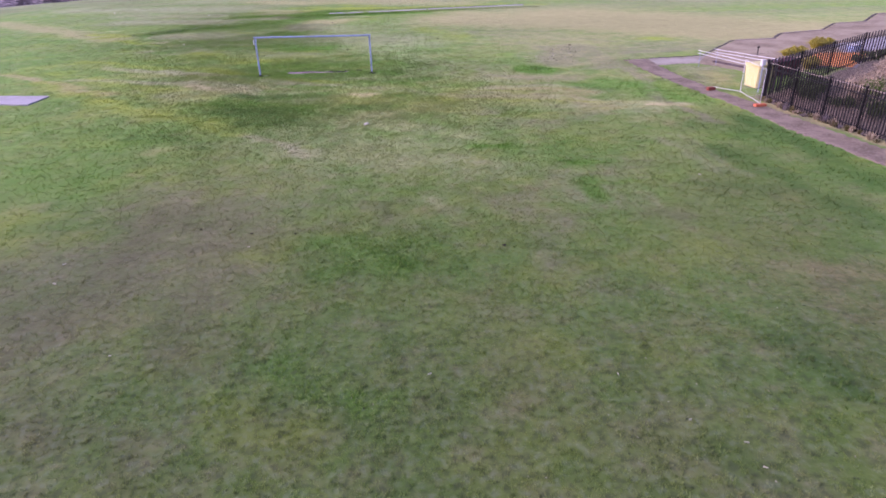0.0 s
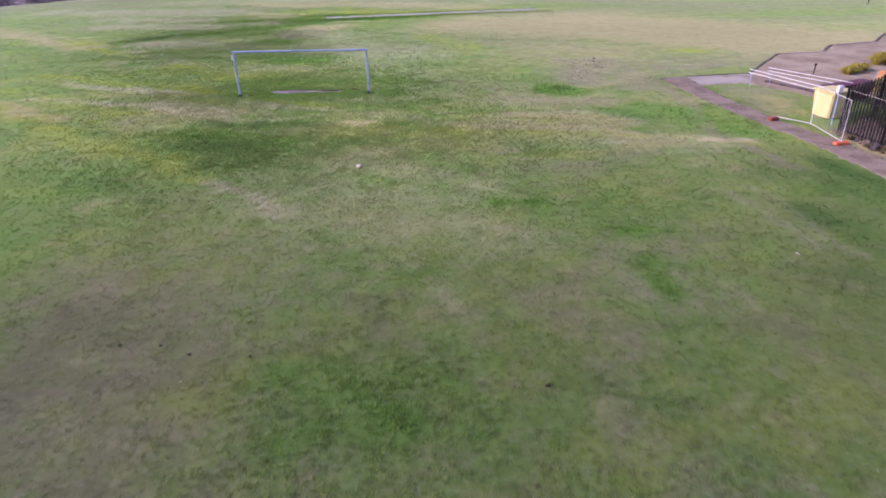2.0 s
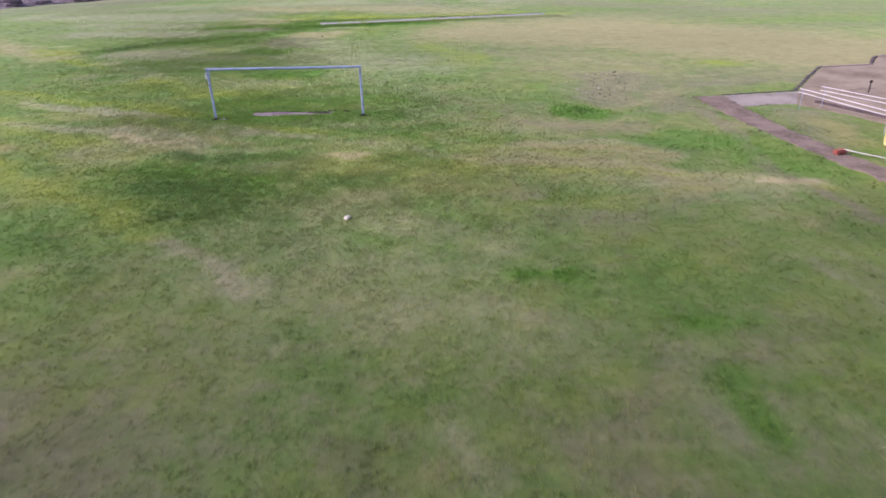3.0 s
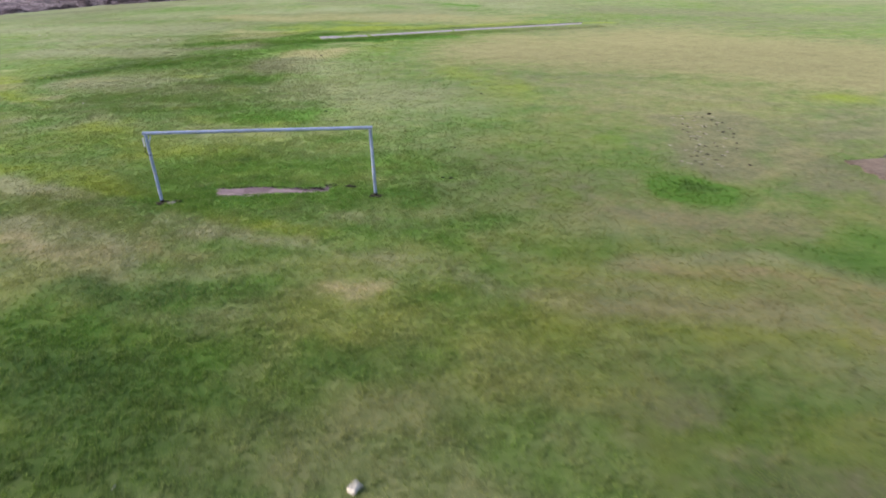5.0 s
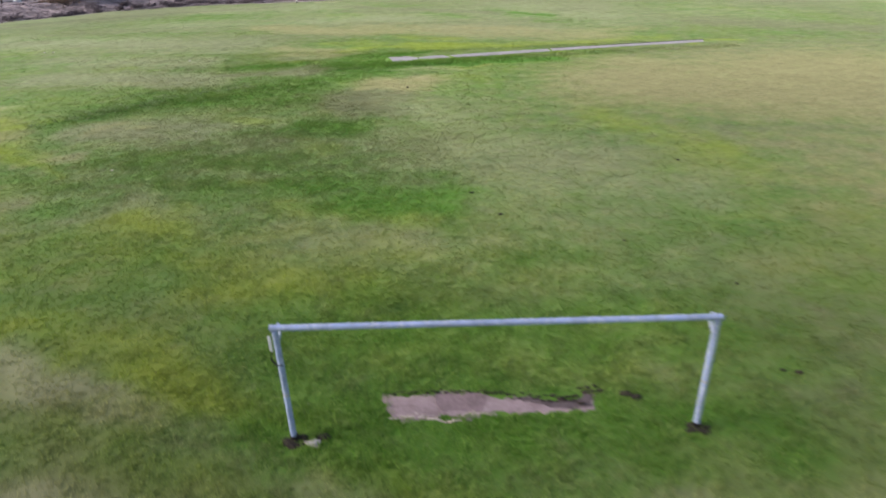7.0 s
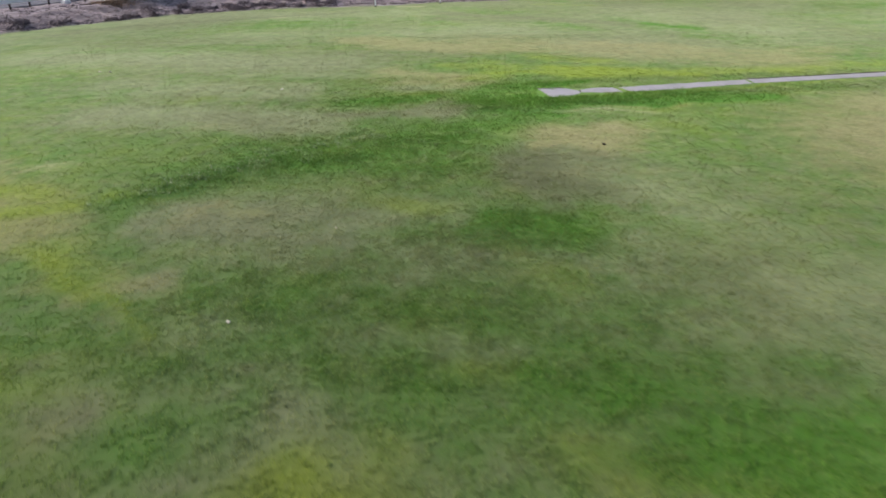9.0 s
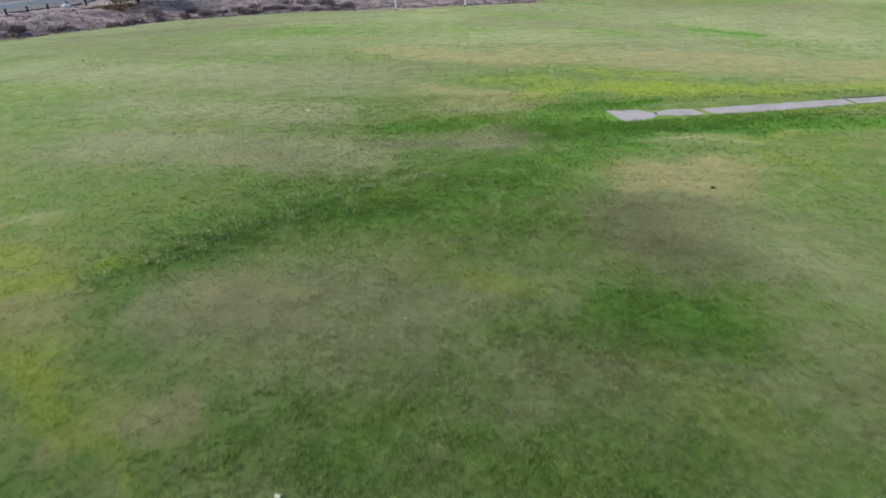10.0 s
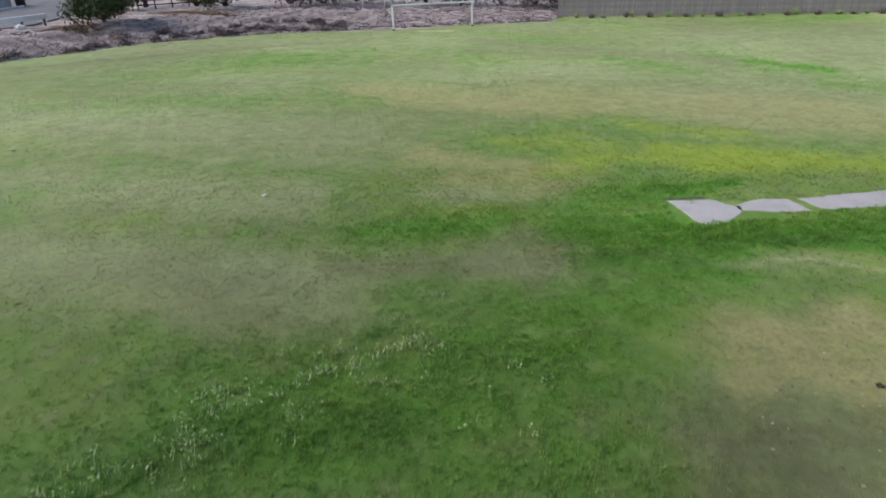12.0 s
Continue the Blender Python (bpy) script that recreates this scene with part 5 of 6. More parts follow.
# ---- loose litter on the field ----
def litter(x, y, s, seed, label="small pale scrap of litter on the grass", name="litter_scrap"):
    r = random.Random(seed)
    slim = 0.8 if s > 0.05 else 0.3
    t = thing(name, (x, y, height_at(x, y)), label, "litter", "litter on the field", r.uniform(0, 360))
    bm = bmesh.new()
    vs = bmesh.ops.create_grid(bm, x_segments=6, y_segments=6, size=s)["verts"]
    for v in vs:
        v.co.z = 0.025 + s * 0.35 + s * 0.8 * noise.noise(v.co * (1.6 / s) + Vector((seed * 3.1, 0, 0)))
        k = 1 - 0.35 * abs(noise.noise(v.co * (0.8 / s)))
        v.co.x, v.co.y = v.co.x * k * (1.3 if slim < 0.5 else 1.0), v.co.y * k * slim
    bmesh.ops.solidify(bm, geom=bm.faces[:], thickness=0.006)
    part("sheet", bm, scrap, t, smooth=True)


litter(-4.0, 27.5, 0.13, 1, "crumpled white plastic bag lying on the grass", "plastic_bag")
litter(-22.1, 55.1, 0.06, 2)
litter(-27.1, 78.5, 0.11, 3)
litter(-40.9, 84.4, 0.11, 4)
litter(-40.2, 84.4, 0.08, 5)
litter(-1.15, 8.32, 0.035, 10)
litter(-11.02, 12.68, 0.05, 11)
litter(-8.09, 9.36, 0.03, 12)
litter(2.64, 8.09, 0.03, 13)
litter(3.59, 6.73, 0.03, 14)
litter(8.74, 19.26, 0.04, 16)
litter(-6.39, 14.57, 0.03, 17)
litter(-7.99, 27.69, 0.03, 18)
litter(-20.54, 60.25, 0.03, 19)
litter(-20.50, 60.20, 0.03, 20)
litter(-11.34, 13.83, 0.04, 21)
litter(4.34, 6.12, 0.035, 22)
litter(4.38, 5.54, 0.03, 23)


# ---- fence round the bed ----
def palisade(points, height, label, pitch, wide, deep=0.014):
    f = thing("metal_fence", (*points[0], 0), label, "fence", "black metal fences")
    ox, oy = points[0]
    bm = bmesh.new()
    rings = [[bm.verts.new((sx * w, sy * deep, z)) for sx, sy in ((-1, -1), (1, -1), (1, 1), (-1, 1))] for w, z in ((wide, 0.05), (wide, height), (0.006, height + 0.12))]
    for u, v in zip(rings, rings[1:]):
        for k in range(4):
            bm.faces.new((u[k], u[(k + 1) % 4], v[(k + 1) % 4], v[k]))
    bm.faces.new(rings[2])
    picket = bpy.data.meshes.new("picket")
    bm.to_mesh(picket)
    bm.free()
    picket.materials.append(black_metal)
    for (ax, ay), (bx, by) in zip(points, points[1:]):
        d = math.hypot(bx - ax, by - ay)
        turn = math.atan2(by - ay, bx - ax)
        for z in (0.22, height - 0.22):
            bm = bmesh.new()
            add_box(bm, (d, 0.045, 0.05), ((ax + bx) / 2 - ox, (ay + by) / 2 - oy, z), turn, 0.006)
            part("rail", bm, black_metal, f)
        n = round(d / pitch)
        for i in range(1, n):
            k = i / n
            p = new("picket", picket)
            p.parent = f
            p.matrix_basis = pose(ax + (bx - ax) * k - ox, ay + (by - ay) * k - oy, 0, 0, 0, math.degrees(turn))
    for x, y in points:
        bm = bmesh.new()
        add_box(bm, (0.09, 0.09, height + 0.12), (x - ox, y - oy, height / 2 + 0.06), 0, 0.01)
        post = part("post", bm, black_metal, f)
        bm = bmesh.new()
        add_box(bm, (0.12, 0.12, 0.03), (x - ox, y - oy, height + 0.13), 0, 0.008)
        part("cap", bm, black_metal, post)


palisade([(16.25, 29.9), (16.6, 27.9), (16.97, 25.9), (17.33, 23.9), (17.7, 21.9), (18.06, 19.9), (18.43, 17.9)], 1.8, "black metal picket fence along the asphalt path", 0.16, 0.026)
palisade([(16.4, 30.35), (19.25, 32.4), (22.75, 35.3), (26.4, 38.1), (30.2, 40.4), (34.0, 42.7)], 1.8, "black metal picket fence behind the planted bed", 0.36, 0.032, 0.03)

# ---- temporary fence, bin and handrails at the corner ----
tp = thing("temporary_fence_panel", (15.62, 31.2, 0), "white tubular temporary fence panel on orange feet", "fence panel", turn=-94.3)
for a, b in (((0, 0, 0.1), (0, 0, 1.8)), ((2.65, 0, 0.1), (2.65, 0, 1.8)), ((0, 0, 1.8), (2.65, 0, 1.8)), ((0, 0, 0.16), (2.65, 0, 0.16))):
    bm = bmesh.new()
    add_tube(bm, a, b, 0.012, sides=10)
    part("frame_tube", bm, white_paint, tp)
for i in range(1, 22):
    bm = bmesh.new()
    add_tube(bm, (2.65 * i / 22, 0, 0.16), (2.65 * i / 22, 0, 1.8), 0.002, sides=4, caps=False)
    part("wire", bm, white_paint, tp)
bm = bmesh.new()
add_box(bm, (0.26, 0.6, 0.14), (2.68, 0.0, 0.08), 0.2, 0.03)
part("foot", bm, orange_plastic, tp, "orange plastic fence foot")
brace = thing("fence_brace", (15.62, 31.2, 0), "white tubular brace with an orange foot beside the path", "brace")
bm = bmesh.new()
add_path_tube(bm, [(0, 0.05, 0.16), (-0.5, 0.52, 0.18), (-1.0, 1.0, 0.22)], 0.014)
part("tube", bm, white_paint, brace)
bm = bmesh.new()
add_box(bm, (0.5, 0.28, 0.17), (-1.12, 1.05, 0.12), 0.25, 0.05)
part("foot", bm, brick_plastic, brace, "brick-red plastic foot")

bin_ = thing("storage_bin", (17.3, 32.75, 0), "pale yellow plastic storage bin beside the fence corner", "bin", turn=14)
bm = bmesh.new()
add_box(bm, (1.1, 1.15, 1.15), (0, 0, 0.62), 0, 0.05, taper=0.86)
part("body", bm, yellow_plastic, bin_)
bm = bmesh.new()
add_box(bm, (1.2, 1.25, 0.09), (0, 0, 1.245), 0, 0.03)
part("lid", bm, yellow_plastic, bin_)
for sx in (-0.35, 0.35):
    bm = bmesh.new()
    add_box(bm, (0.12, 0.9, 0.06), (sx, 0, 0.03), 0, 0.01)
    part("skid", bm, rubber, bin_)
post = thing("control_box", (16.72, 31.45, 0), "small white box on a slim post by the fence corner", "box")
bm = bmesh.new()
add_box(bm, (0.22, 0.18, 0.3), (0, 0, 1.58), 0, 0.02)
part("housing", bm, white_paint, post)
bm = bmesh.new()
add_tube(bm, (0, 0, -0.1), (0, 0, 1.5), 0.022, sides=8)
part("pole", bm, goal_paint, post)
red = thing("dark_red_box", (19.7, 35.5, 0.03), "long dark red plastic box on the asphalt", "box", turn=22)
bm = bmesh.new()
add_box(bm, (3.0, 0.7, 0.8), (0, 0, 0.41), 0, 0.04, taper=0.92)
part("body", bm, red_plastic, red)
bm = bmesh.new()
add_box(bm, (3.08, 0.78, 0.07), (0, 0, 0.84), 0, 0.02)
part("lid", bm, red_plastic, red)


def handrail(a, b):
    h = thing("handrail", (*a, 0), "white tubular handrail beside the paved yard", "handrail", "white handrails")
    dx, dy = b[0] - a[0], b[1] - a[1]
    for z in (1.0, 0.82):
        bm = bmesh.new()
        add_tube(bm, (-dx * 0.02, -dy * 0.02, z), (dx * 1.02, dy * 1.02, z), 0.016, sides=10)
        part("rail", bm, white_paint, h)
    for k in (0.03, 0.97):
        bm = bmesh.new()
        add_tube(bm, (dx * k, dy * k, -0.05), (dx * k, dy * k, 1.0), 0.01, sides=8)
        part("upright", bm, goal_paint, h)


handrail((16.4, 39.0), (17.75, 34.4))
handrail((17.6, 39.25), (19.6, 35.2))


# ---- low walls, brick planter and planting beyond the back fence ----
def low_wall(points, height, label):
    w = thing("low_wall", (*points[0], 0), label, "wall", "low garden walls")
    ox, oy = points[0]
    for (ax, ay), (bx, by) in zip(points, points[1:]):
        d = math.hypot(bx - ax, by - ay)
        turn = math.atan2(by - ay, bx - ax)
        bm = bmesh.new()
        add_box(bm, (d + 0.16, 0.16, height), ((ax + bx) / 2 - ox, (ay + by) / 2 - oy, height / 2 - 0.03), turn, 0.01)
        body = part("wall_body", bm, yard_asphalt, w)
        n = max(1, round(d / 0.9))
        for i in range(n):
            k = (i + 0.5) / n
            bm = bmesh.new()
            add_box(bm, (d / n - 0.012, 0.18, 0.05), (ax + (bx - ax) * k - ox, ay + (by - ay) * k - oy, height), turn, 0.012)
            part("coping_stone", bm, wall_stone, body)


for a, b in zip(YARD_EDGE[3::2], YARD_EDGE[4::2]):
    low_wall([a, b], 0.035, "low kerb wall with worn pale coping at the yard's edge")


def earth_lip(points, height, label, seed):
    """A ragged cut edge where the turf stands above the asphalt: a dark steep face and a top that runs back into the ground."""
    lip = thing("earth_edge", (*points[0], 0), label, "earth", "cut turf edges")
    ox, oy = points[0]
    r = random.Random(seed)
    bm = bmesh.new()
    rows = []
    for (ax, ay), (bx, by) in zip(points, points[1:]):
        d = math.hypot(bx - ax, by - ay)
        px, py = -(by - ay) / d, (bx - ax) / d
        n = max(2, round(d / 0.18))
        for i in range(n + 1):
            k, j, h = i / n, r.uniform(-0.05, 0.05), height * r.uniform(0.6, 1.25)
            x, y = ax + (bx - ax) * k - ox, ay + (by - ay) * k - oy
            rows.append([bm.verts.new((x + px * (j + s), y + py * (j + s), z)) for s, z in ((0, -0.02), (0.03, h * 0.85), (0.07, h), (0.16, h * 0.5), (0.34, -0.03))])
    for a, b in zip(rows, rows[1:]):
        for i in range(4):
            bm.faces.new((a[i], b[i], b[i + 1], a[i + 1]))
    bmesh.ops.recalc_face_normals(bm, faces=bm.faces[:])
    part("earth", bm, damp_soil, lip)
    return lip


EDGE_LABEL = "dark cut earth edge between the turf and the asphalt"
for i, (a, b) in enumerate(zip(YARD_EDGE, YARD_EDGE[1:])):
    earth_lip([(a[0], a[1] + 0.14), (b[0], b[1] + 0.14)], 0.03 + 0.0025 * i, EDGE_LABEL, 700 + i)
earth_lip([(21.1, 42.5), (22.9, 42.7)], 0.03, EDGE_LABEL, 712)
for i, pts in enumerate(([(-12.75, 77.82), (-11.3, 77.92)], [(-0.9, 79.28), (4.0, 80.0)], [(4.0, 80.0), (8.0, 80.55), (11.2, 81.0)])):
    earth_lip(pts, (0.012, 0.02, 0.035)[i], "dark earth edge along the back of the concrete strip", 720 + i)
ramp_wall = thing("ramp_kerb", (17.95, 40.2, 0), "low dark kerb wall below the white handrails", "wall")
bm = bmesh.new()
add_box(bm, (4.5, 0.16, 0.16), (0.95, -2.05, 0.05), math.atan2(-4.1, 1.9), 0.02)
part("kerb_body", bm, damp_soil, ramp_wall)
sp = thing("bollard", (21.6, 41.7, 0.04), "short dark metal bollard on the paved yard", "bollard")
bm = bmesh.new()
add_tube(bm, (0, 0, 0), (0, 0, 0.55), 0.03, sides=10)
part("shaft", bm, black_metal, sp)
bm = bmesh.new()
add_box(bm, (0.17, 0.06, 0.11), (0, 0, 0.59), 0, 0.02)
part("head", bm, black_metal, sp)

cool = thing("storage_box", (28.85, 42.6, 0.02), "pale blue-grey plastic box standing on the yard", "box", turn=30)
bm = bmesh.new()
add_box(bm, (0.95, 0.6, 0.42), (0, 0, 0.21), 0, 0.04, taper=0.92)
part("body", bm, goal_paint, cool)
bm = bmesh.new()
add_box(bm, (1.0, 0.65, 0.07), (0, 0, 0.45), 0, 0.02)
part("lid", bm, white_paint, cool)
# an added pale strand for the light caught along the front fence's top
glint_line = thing("rail_glint", (16.25, 29.9, 0), "thin pale strand for the light caught along the picket fence top", "wire")
bm = bmesh.new()
add_path_tube(bm, [(0, 0, 1.86), (0.36, -2, 1.83), (0.73, -4, 1.85), (1.09, -6, 1.83), (1.46, -8, 1.85), (1.82, -10, 1.84), (2.19, -12, 1.86)], 0.014, 6)
part("strand", bm, wall_stone, glint_line)

# a pale concrete apron beyond the terrace
bm = bmesh.new()
add_plate(bm, frayed([(27.9, 41.9), (31.2, 42.9), (36.0, 45.6), (35.4, 48.6), (32.2, 46.9), (28.9, 45.3)], 0.5, 0.06, 62), 0.05, 0.12)
tagged(finish("apron", bm, concrete), "pale lavender-grey concrete apron beside the clay pavers", "paving", kind="structure")
# orange clay pavers in front of the yard
bm = bmesh.new()
add_strip(bm, [(22.9, 38.3), (25.9, 42.2)], [(25.3, 36.9), (29.3, 41.6)], 0.05, 0.1, 0.5, 0.03, 61)
terrace = tagged(finish("terrace", bm, mortar), "small terrace of orange clay pavers behind the metal fence", "terrace", kind="structure")
bm = bmesh.new()
add_box(bm, (0.385, 0.385, 0.04), (0, 0, 0), 0, 0.008)
paver_me = bpy.data.meshes.new("paver")
bm.to_mesh(paver_me)
bm.free()
paver_me.materials.append(brick_orange)
for row in range(14):
    for col in range(7):
        k, m = (row + 0.5) / 14, (col + 0.5) / 7
        x0, y0 = 22.95 + 3.0 * k, 38.3 + 3.9 * k
        x1, y1 = 25.25 + 4.0 * k, 36.95 + 4.65 * k
        b = new("paver", paver_me)
        b.parent = terrace
        b.matrix_basis = pose(x0 + (x1 - x0) * m, y0 + (y1 - y0) * m, 0.052 + rng.uniform(-0.003, 0.003), 0, 0, -28 + 8 * m + rng.uniform(-1, 1))


def clump(name, at, radius, height, leaf, count, size, label, category, group, seed, trunk=0.0):
    """A shrub or tree: branching stems and a crown of small leaves gathered in uneven tufts."""
    r = random.Random(seed)
    t = thing(name, at, label, category, group)
    bm = bmesh.new()
    heads = []
    n = max(5, int(radius * 7))
    for i in range(n):
        a, k = r.uniform(0, 6.283), math.sqrt(r.random())
        top = Vector((radius * 0.8 * k * math.cos(a), radius * 0.8 * k * math.sin(a), trunk + (height - trunk) * r.uniform(0.35, 0.9) * (1 - 0.35 * k)))
        fork = Vector((top.x * 0.25, top.y * 0.25, max(trunk, 0.15 * height)))
        w = 0.02 + 0.02 * height
        add_path_tube(bm, [fork * 0.4 + Vector((0, 0, 0.02)), fork, (fork + top) / 2 + Vector((r.uniform(-0.1, 0.1), r.uniform(-0.1, 0.1), 0.1)) * radius * 0.4, top], w * 0.5, 5)
        heads.append(top)
    if trunk:
        add_tube(bm, (0, 0, -0.2), (0, 0, max(trunk, 0.4) + 0.3), 0.05 * height, 0.035 * height, 10)
    part("trunk" if trunk else "stem", bm, bark, t)
    bm = bmesh.new()
    pts = []
    for h in heads:
        s = radius * r.uniform(0.3, 0.55)
        for _ in range(int(count / n)):
            d = Vector((r.gauss(0, 1), r.gauss(0, 1), r.gauss(0, 0.75)))
            d = d.normalized() * s * (r.random() ** 0.4)
            p = h + d
            if p.z > 0.03:
                pts.append(p)
    add_leaves(bm, pts, size, r)
    part("crown", bm, leaf, t)
    return t


def blade_clump(name, at, radius, height, leaf, count, label, category, group, seed):
    """A tussock of arching blades."""
    r = random.Random(seed)
    t = thing(name, at, label, category, group)
    bm = bmesh.new()
    for _ in range(count):
        a, k = r.uniform(0, 6.283), r.random() ** 0.5
        root = Vector((0.35 * radius * k * math.cos(a), 0.35 * radius * k * math.sin(a), 0))
        out = Vector((math.cos(a), math.sin(a), 0)) * radius * k * r.uniform(0.6, 1.1)
        top = height * r.uniform(0.6, 1.1) * (1 - 0.4 * k)
        side = Vector((-math.sin(a), math.cos(a), 0)) * 0.014
        p = [root, root + out * 0.45 + Vector((0, 0, top)), root + out * 1.1 + Vector((0, 0, top * 0.75))]
        v = [bm.verts.new(p[0] - side), bm.verts.new(p[0] + side), bm.verts.new(p[1] + side), bm.verts.new(p[1] - side), bm.verts.new(p[2])]
        bm.faces.new((v[0], v[1], v[2], v[3]))
        bm.faces.new((v[3], v[2], v[4]))
    part("foliage", bm, leaf, t)


for i, (x, y, r, h) in enumerate([(23.6, 41.7, 0.5, 0.5), (24.3, 42.1, 0.55, 0.6), (25.1, 42.6, 0.5, 0.5), (27.0, 44.2, 0.65, 0.85), (27.8, 44.8, 0.6, 0.7), (28.6, 45.3, 0.6, 0.6), (22.6, 37.2, 0.6, 0.8), (23.2, 37.6, 0.5, 0.7)]):
    blade_clump("ornamental_grass", (x, y, 0.02), r, h, leaf_yellow, 420, "yellow-green ornamental grass tussock by the yard", "plant", "yellow tussocks", 60 + i)
# the leaf_dark ones fill the dark stretch behind the front fence
for i, (x, y, r, h, leaf) in enumerate([(20.4, 28.6, 0.9, 0.9, leaf_straw), (21.6, 30.2, 1.1, 1.1, leaf_straw), (23.4, 31.9, 1.2, 1.2, leaf_straw), (22.6, 28.3, 1.1, 1.0, leaf_dark),
                                         (25.2, 33.9, 1.2, 1.2, leaf_straw), (22.0, 29.5, 0.9, 0.9, leaf_bush), (20.0, 31.6, 0.7, 0.7, leaf_hedge), (18.6, 29.6, 0.7, 0.6, leaf_dark), (19.4, 26.0, 0.8, 0.7, leaf_dark), (20.9, 24.4, 0.9, 0.8, leaf_hedge), (18.3, 30.4, 0.8, 0.9, leaf_dark), (19.6, 31.3, 0.8, 1.0, leaf_dark), (19.2, 28.2, 0.6, 0.5, leaf_dark), (20.4, 26.6, 0.7, 0.6, leaf_dark)]):
    word = {leaf_straw: "dry straw-coloured", leaf_dark: "dark green", leaf_hedge: "bare brownish", leaf_bush: "leafy green"}[leaf]
    clump("shrub", (x, y, 0), r, h, leaf, 900, 0.06, word + " low shrub in the fenced bed", "shrub", "shrubs in the bed", 80 + i)
for i in range(44):
    k = i / 43
    x, y = 16.05 + 2.2 * k + rng.uniform(-0.16, 0.12), 29.7 - 12 * k + rng.uniform(-0.1, 0.1)
    blade_clump("weed_tuft", (x, y, 0.0), rng.uniform(0.16, 0.4), rng.uniform(0.12, 0.42), (leaf_olive, leaf_straw, leaf_olive, leaf_hedge)[i % 4], 34, "straggly dry weeds along the foot of the fence", "weeds", "weeds at the fence", 120 + i)

# a row added to make the dark band behind the back fence
for i, (x, y) in enumerate(((27.0, 38.9), (27.9, 39.5), (28.8, 40.0), (29.8, 40.6))):
    clump("shrub", (x, y, 0), 0.6, 0.55, leaf_dark, 500, 0.06, "dark low shrub behind the metal fence", "shrub", "shrubs in the bed", 300 + i)

# ---- pale-leaved weeds in the lush strip ----
bm = bmesh.new()
r = random.Random(77)
WEED_LINES = ((-29.2, 62.0, -27.4, 63.4, 0.5, 18), (-28.0, 63.4, -26.2, 64.9, 0.6, 26), (-26.6, 64.8, -25.0, 66.2, 0.7, 14), (-25.2, 66.2, -22.6, 68.2, 0.8, 44), (-22.8, 68.4, -20.2, 69.6, 0.7, 34), (-20.0, 66.8, -17.5, 68.0, 0.9, 6))
for x0, y0, x1, y1, half, count in WEED_LINES:
    for _ in range(count):
        k = r.random()
        x, y = x0 + (x1 - x0) * k + r.gauss(0, 0.25), y0 + (y1 - y0) * k + r.gauss(0, half)
        z = height_at(x, y)
        for _ in range(r.randint(4, 10)):
            fx_, fy_ = x + r.gauss(0, 0.12), y + r.gauss(0, 0.1)
            a, tilt, long_w = r.uniform(0, 6.283), r.uniform(0.2, 1.1), r.uniform(0.07, 0.17)
            top = Vector((fx_ + math.cos(a) * long_w * tilt, fy_ + math.sin(a) * long_w * tilt, z + 0.05 + long_w))
            side = Vector((-math.sin(a), math.cos(a), 0)) * 0.009
            root = Vector((fx_, fy_, z))
            v = [bm.verts.new(root - side), bm.verts.new(root + side), bm.verts.new(top)]
            bm.faces.new(v)
        add_leaves(bm, [(x + r.gauss(0, 0.13), y + r.gauss(0, 0.11), z + 0.07 + 0.08 * r.random()) for _ in range(r.randint(4, 11))], 0.032, r, 0.6)
tagged(finish("broadleaf_weeds", bm, leaf_weed), "pale broad-leaved weeds in lush grass", "weeds", kind="stuff")

# ---- the bank beyond the field ----
bm = bmesh.new()
for _ in range(5200):
    x = r.uniform(-66, 14)
    y = float(np.interp(x, BANK_X, BANK_Y)) + (r.random() ** 1.5) * 12 + 0.3
    z = height_at(x, y)
    add_leaves(bm, [(x + r.gauss(0, 0.15), y + r.gauss(0, 0.15), z + 0.03 + 0.06 * r.random()) for _ in range(5)], 0.09, r, 0.4)
tagged(finish("leaf_litter", bm, leaf_hedge), "grey-purple leaf litter and twigs on the bank", "leaf litter", kind="stuff")
for i in range(46):
    x = r.uniform(-64, -33)
    y = float(np.interp(x, BANK_X, BANK_Y)) + r.uniform(0.6, 5.0)
    clump("low_brush", (x, y, height_at(x, y) - 0.03), r.uniform(0.5, 1.1), r.uniform(0.25, 0.5), leaf_hedge, 260, 0.09, "low dead brush on the litter bank", "brush", "brush on the bank", 300 + i)

Z = 1.2
bm = bmesh.new()
add_plate(bm, [(-73.0, 100), (-62.2, 119.6), (-62.9, 131), (-66, 150), (-95, 150), (-95, 100)], Z + 0.12, 0.3)
tagged(finish("road", bm, road_asphalt), "grey asphalt road behind the guard rail", "road", kind="structure")
rail = thing("guard_rail", (-70.0, 102.5, Z), "white guard rail on dark posts before the road", "guard rail", turn=-29.2)
bm = bmesh.new()
add_box(bm, (0.4, 19.1, 0.46), (0, 9.55, 0.86), 0, 0.05)
part("beam", bm, white_paint, rail)
for i in range(10):
    bm = bmesh.new()
    add_box(bm, (0.12, 0.16, 1.1), (0.0, 0.2 + i * 2.07, 0.1), 0, 0.01)
    part("post", bm, dark_timber, rail)
stone = thing("stone", (-61.3, 115.9, height_at(-61.3, 115.9)), "pale boulder below the guard rail", "stone")
bm = bmesh.new()
add_lump(bm, (0, 0, 0.15), (0.55, 0.35, 0.3), rng, 0.25, 2)
part("boulder", bm, white_paint, stone)

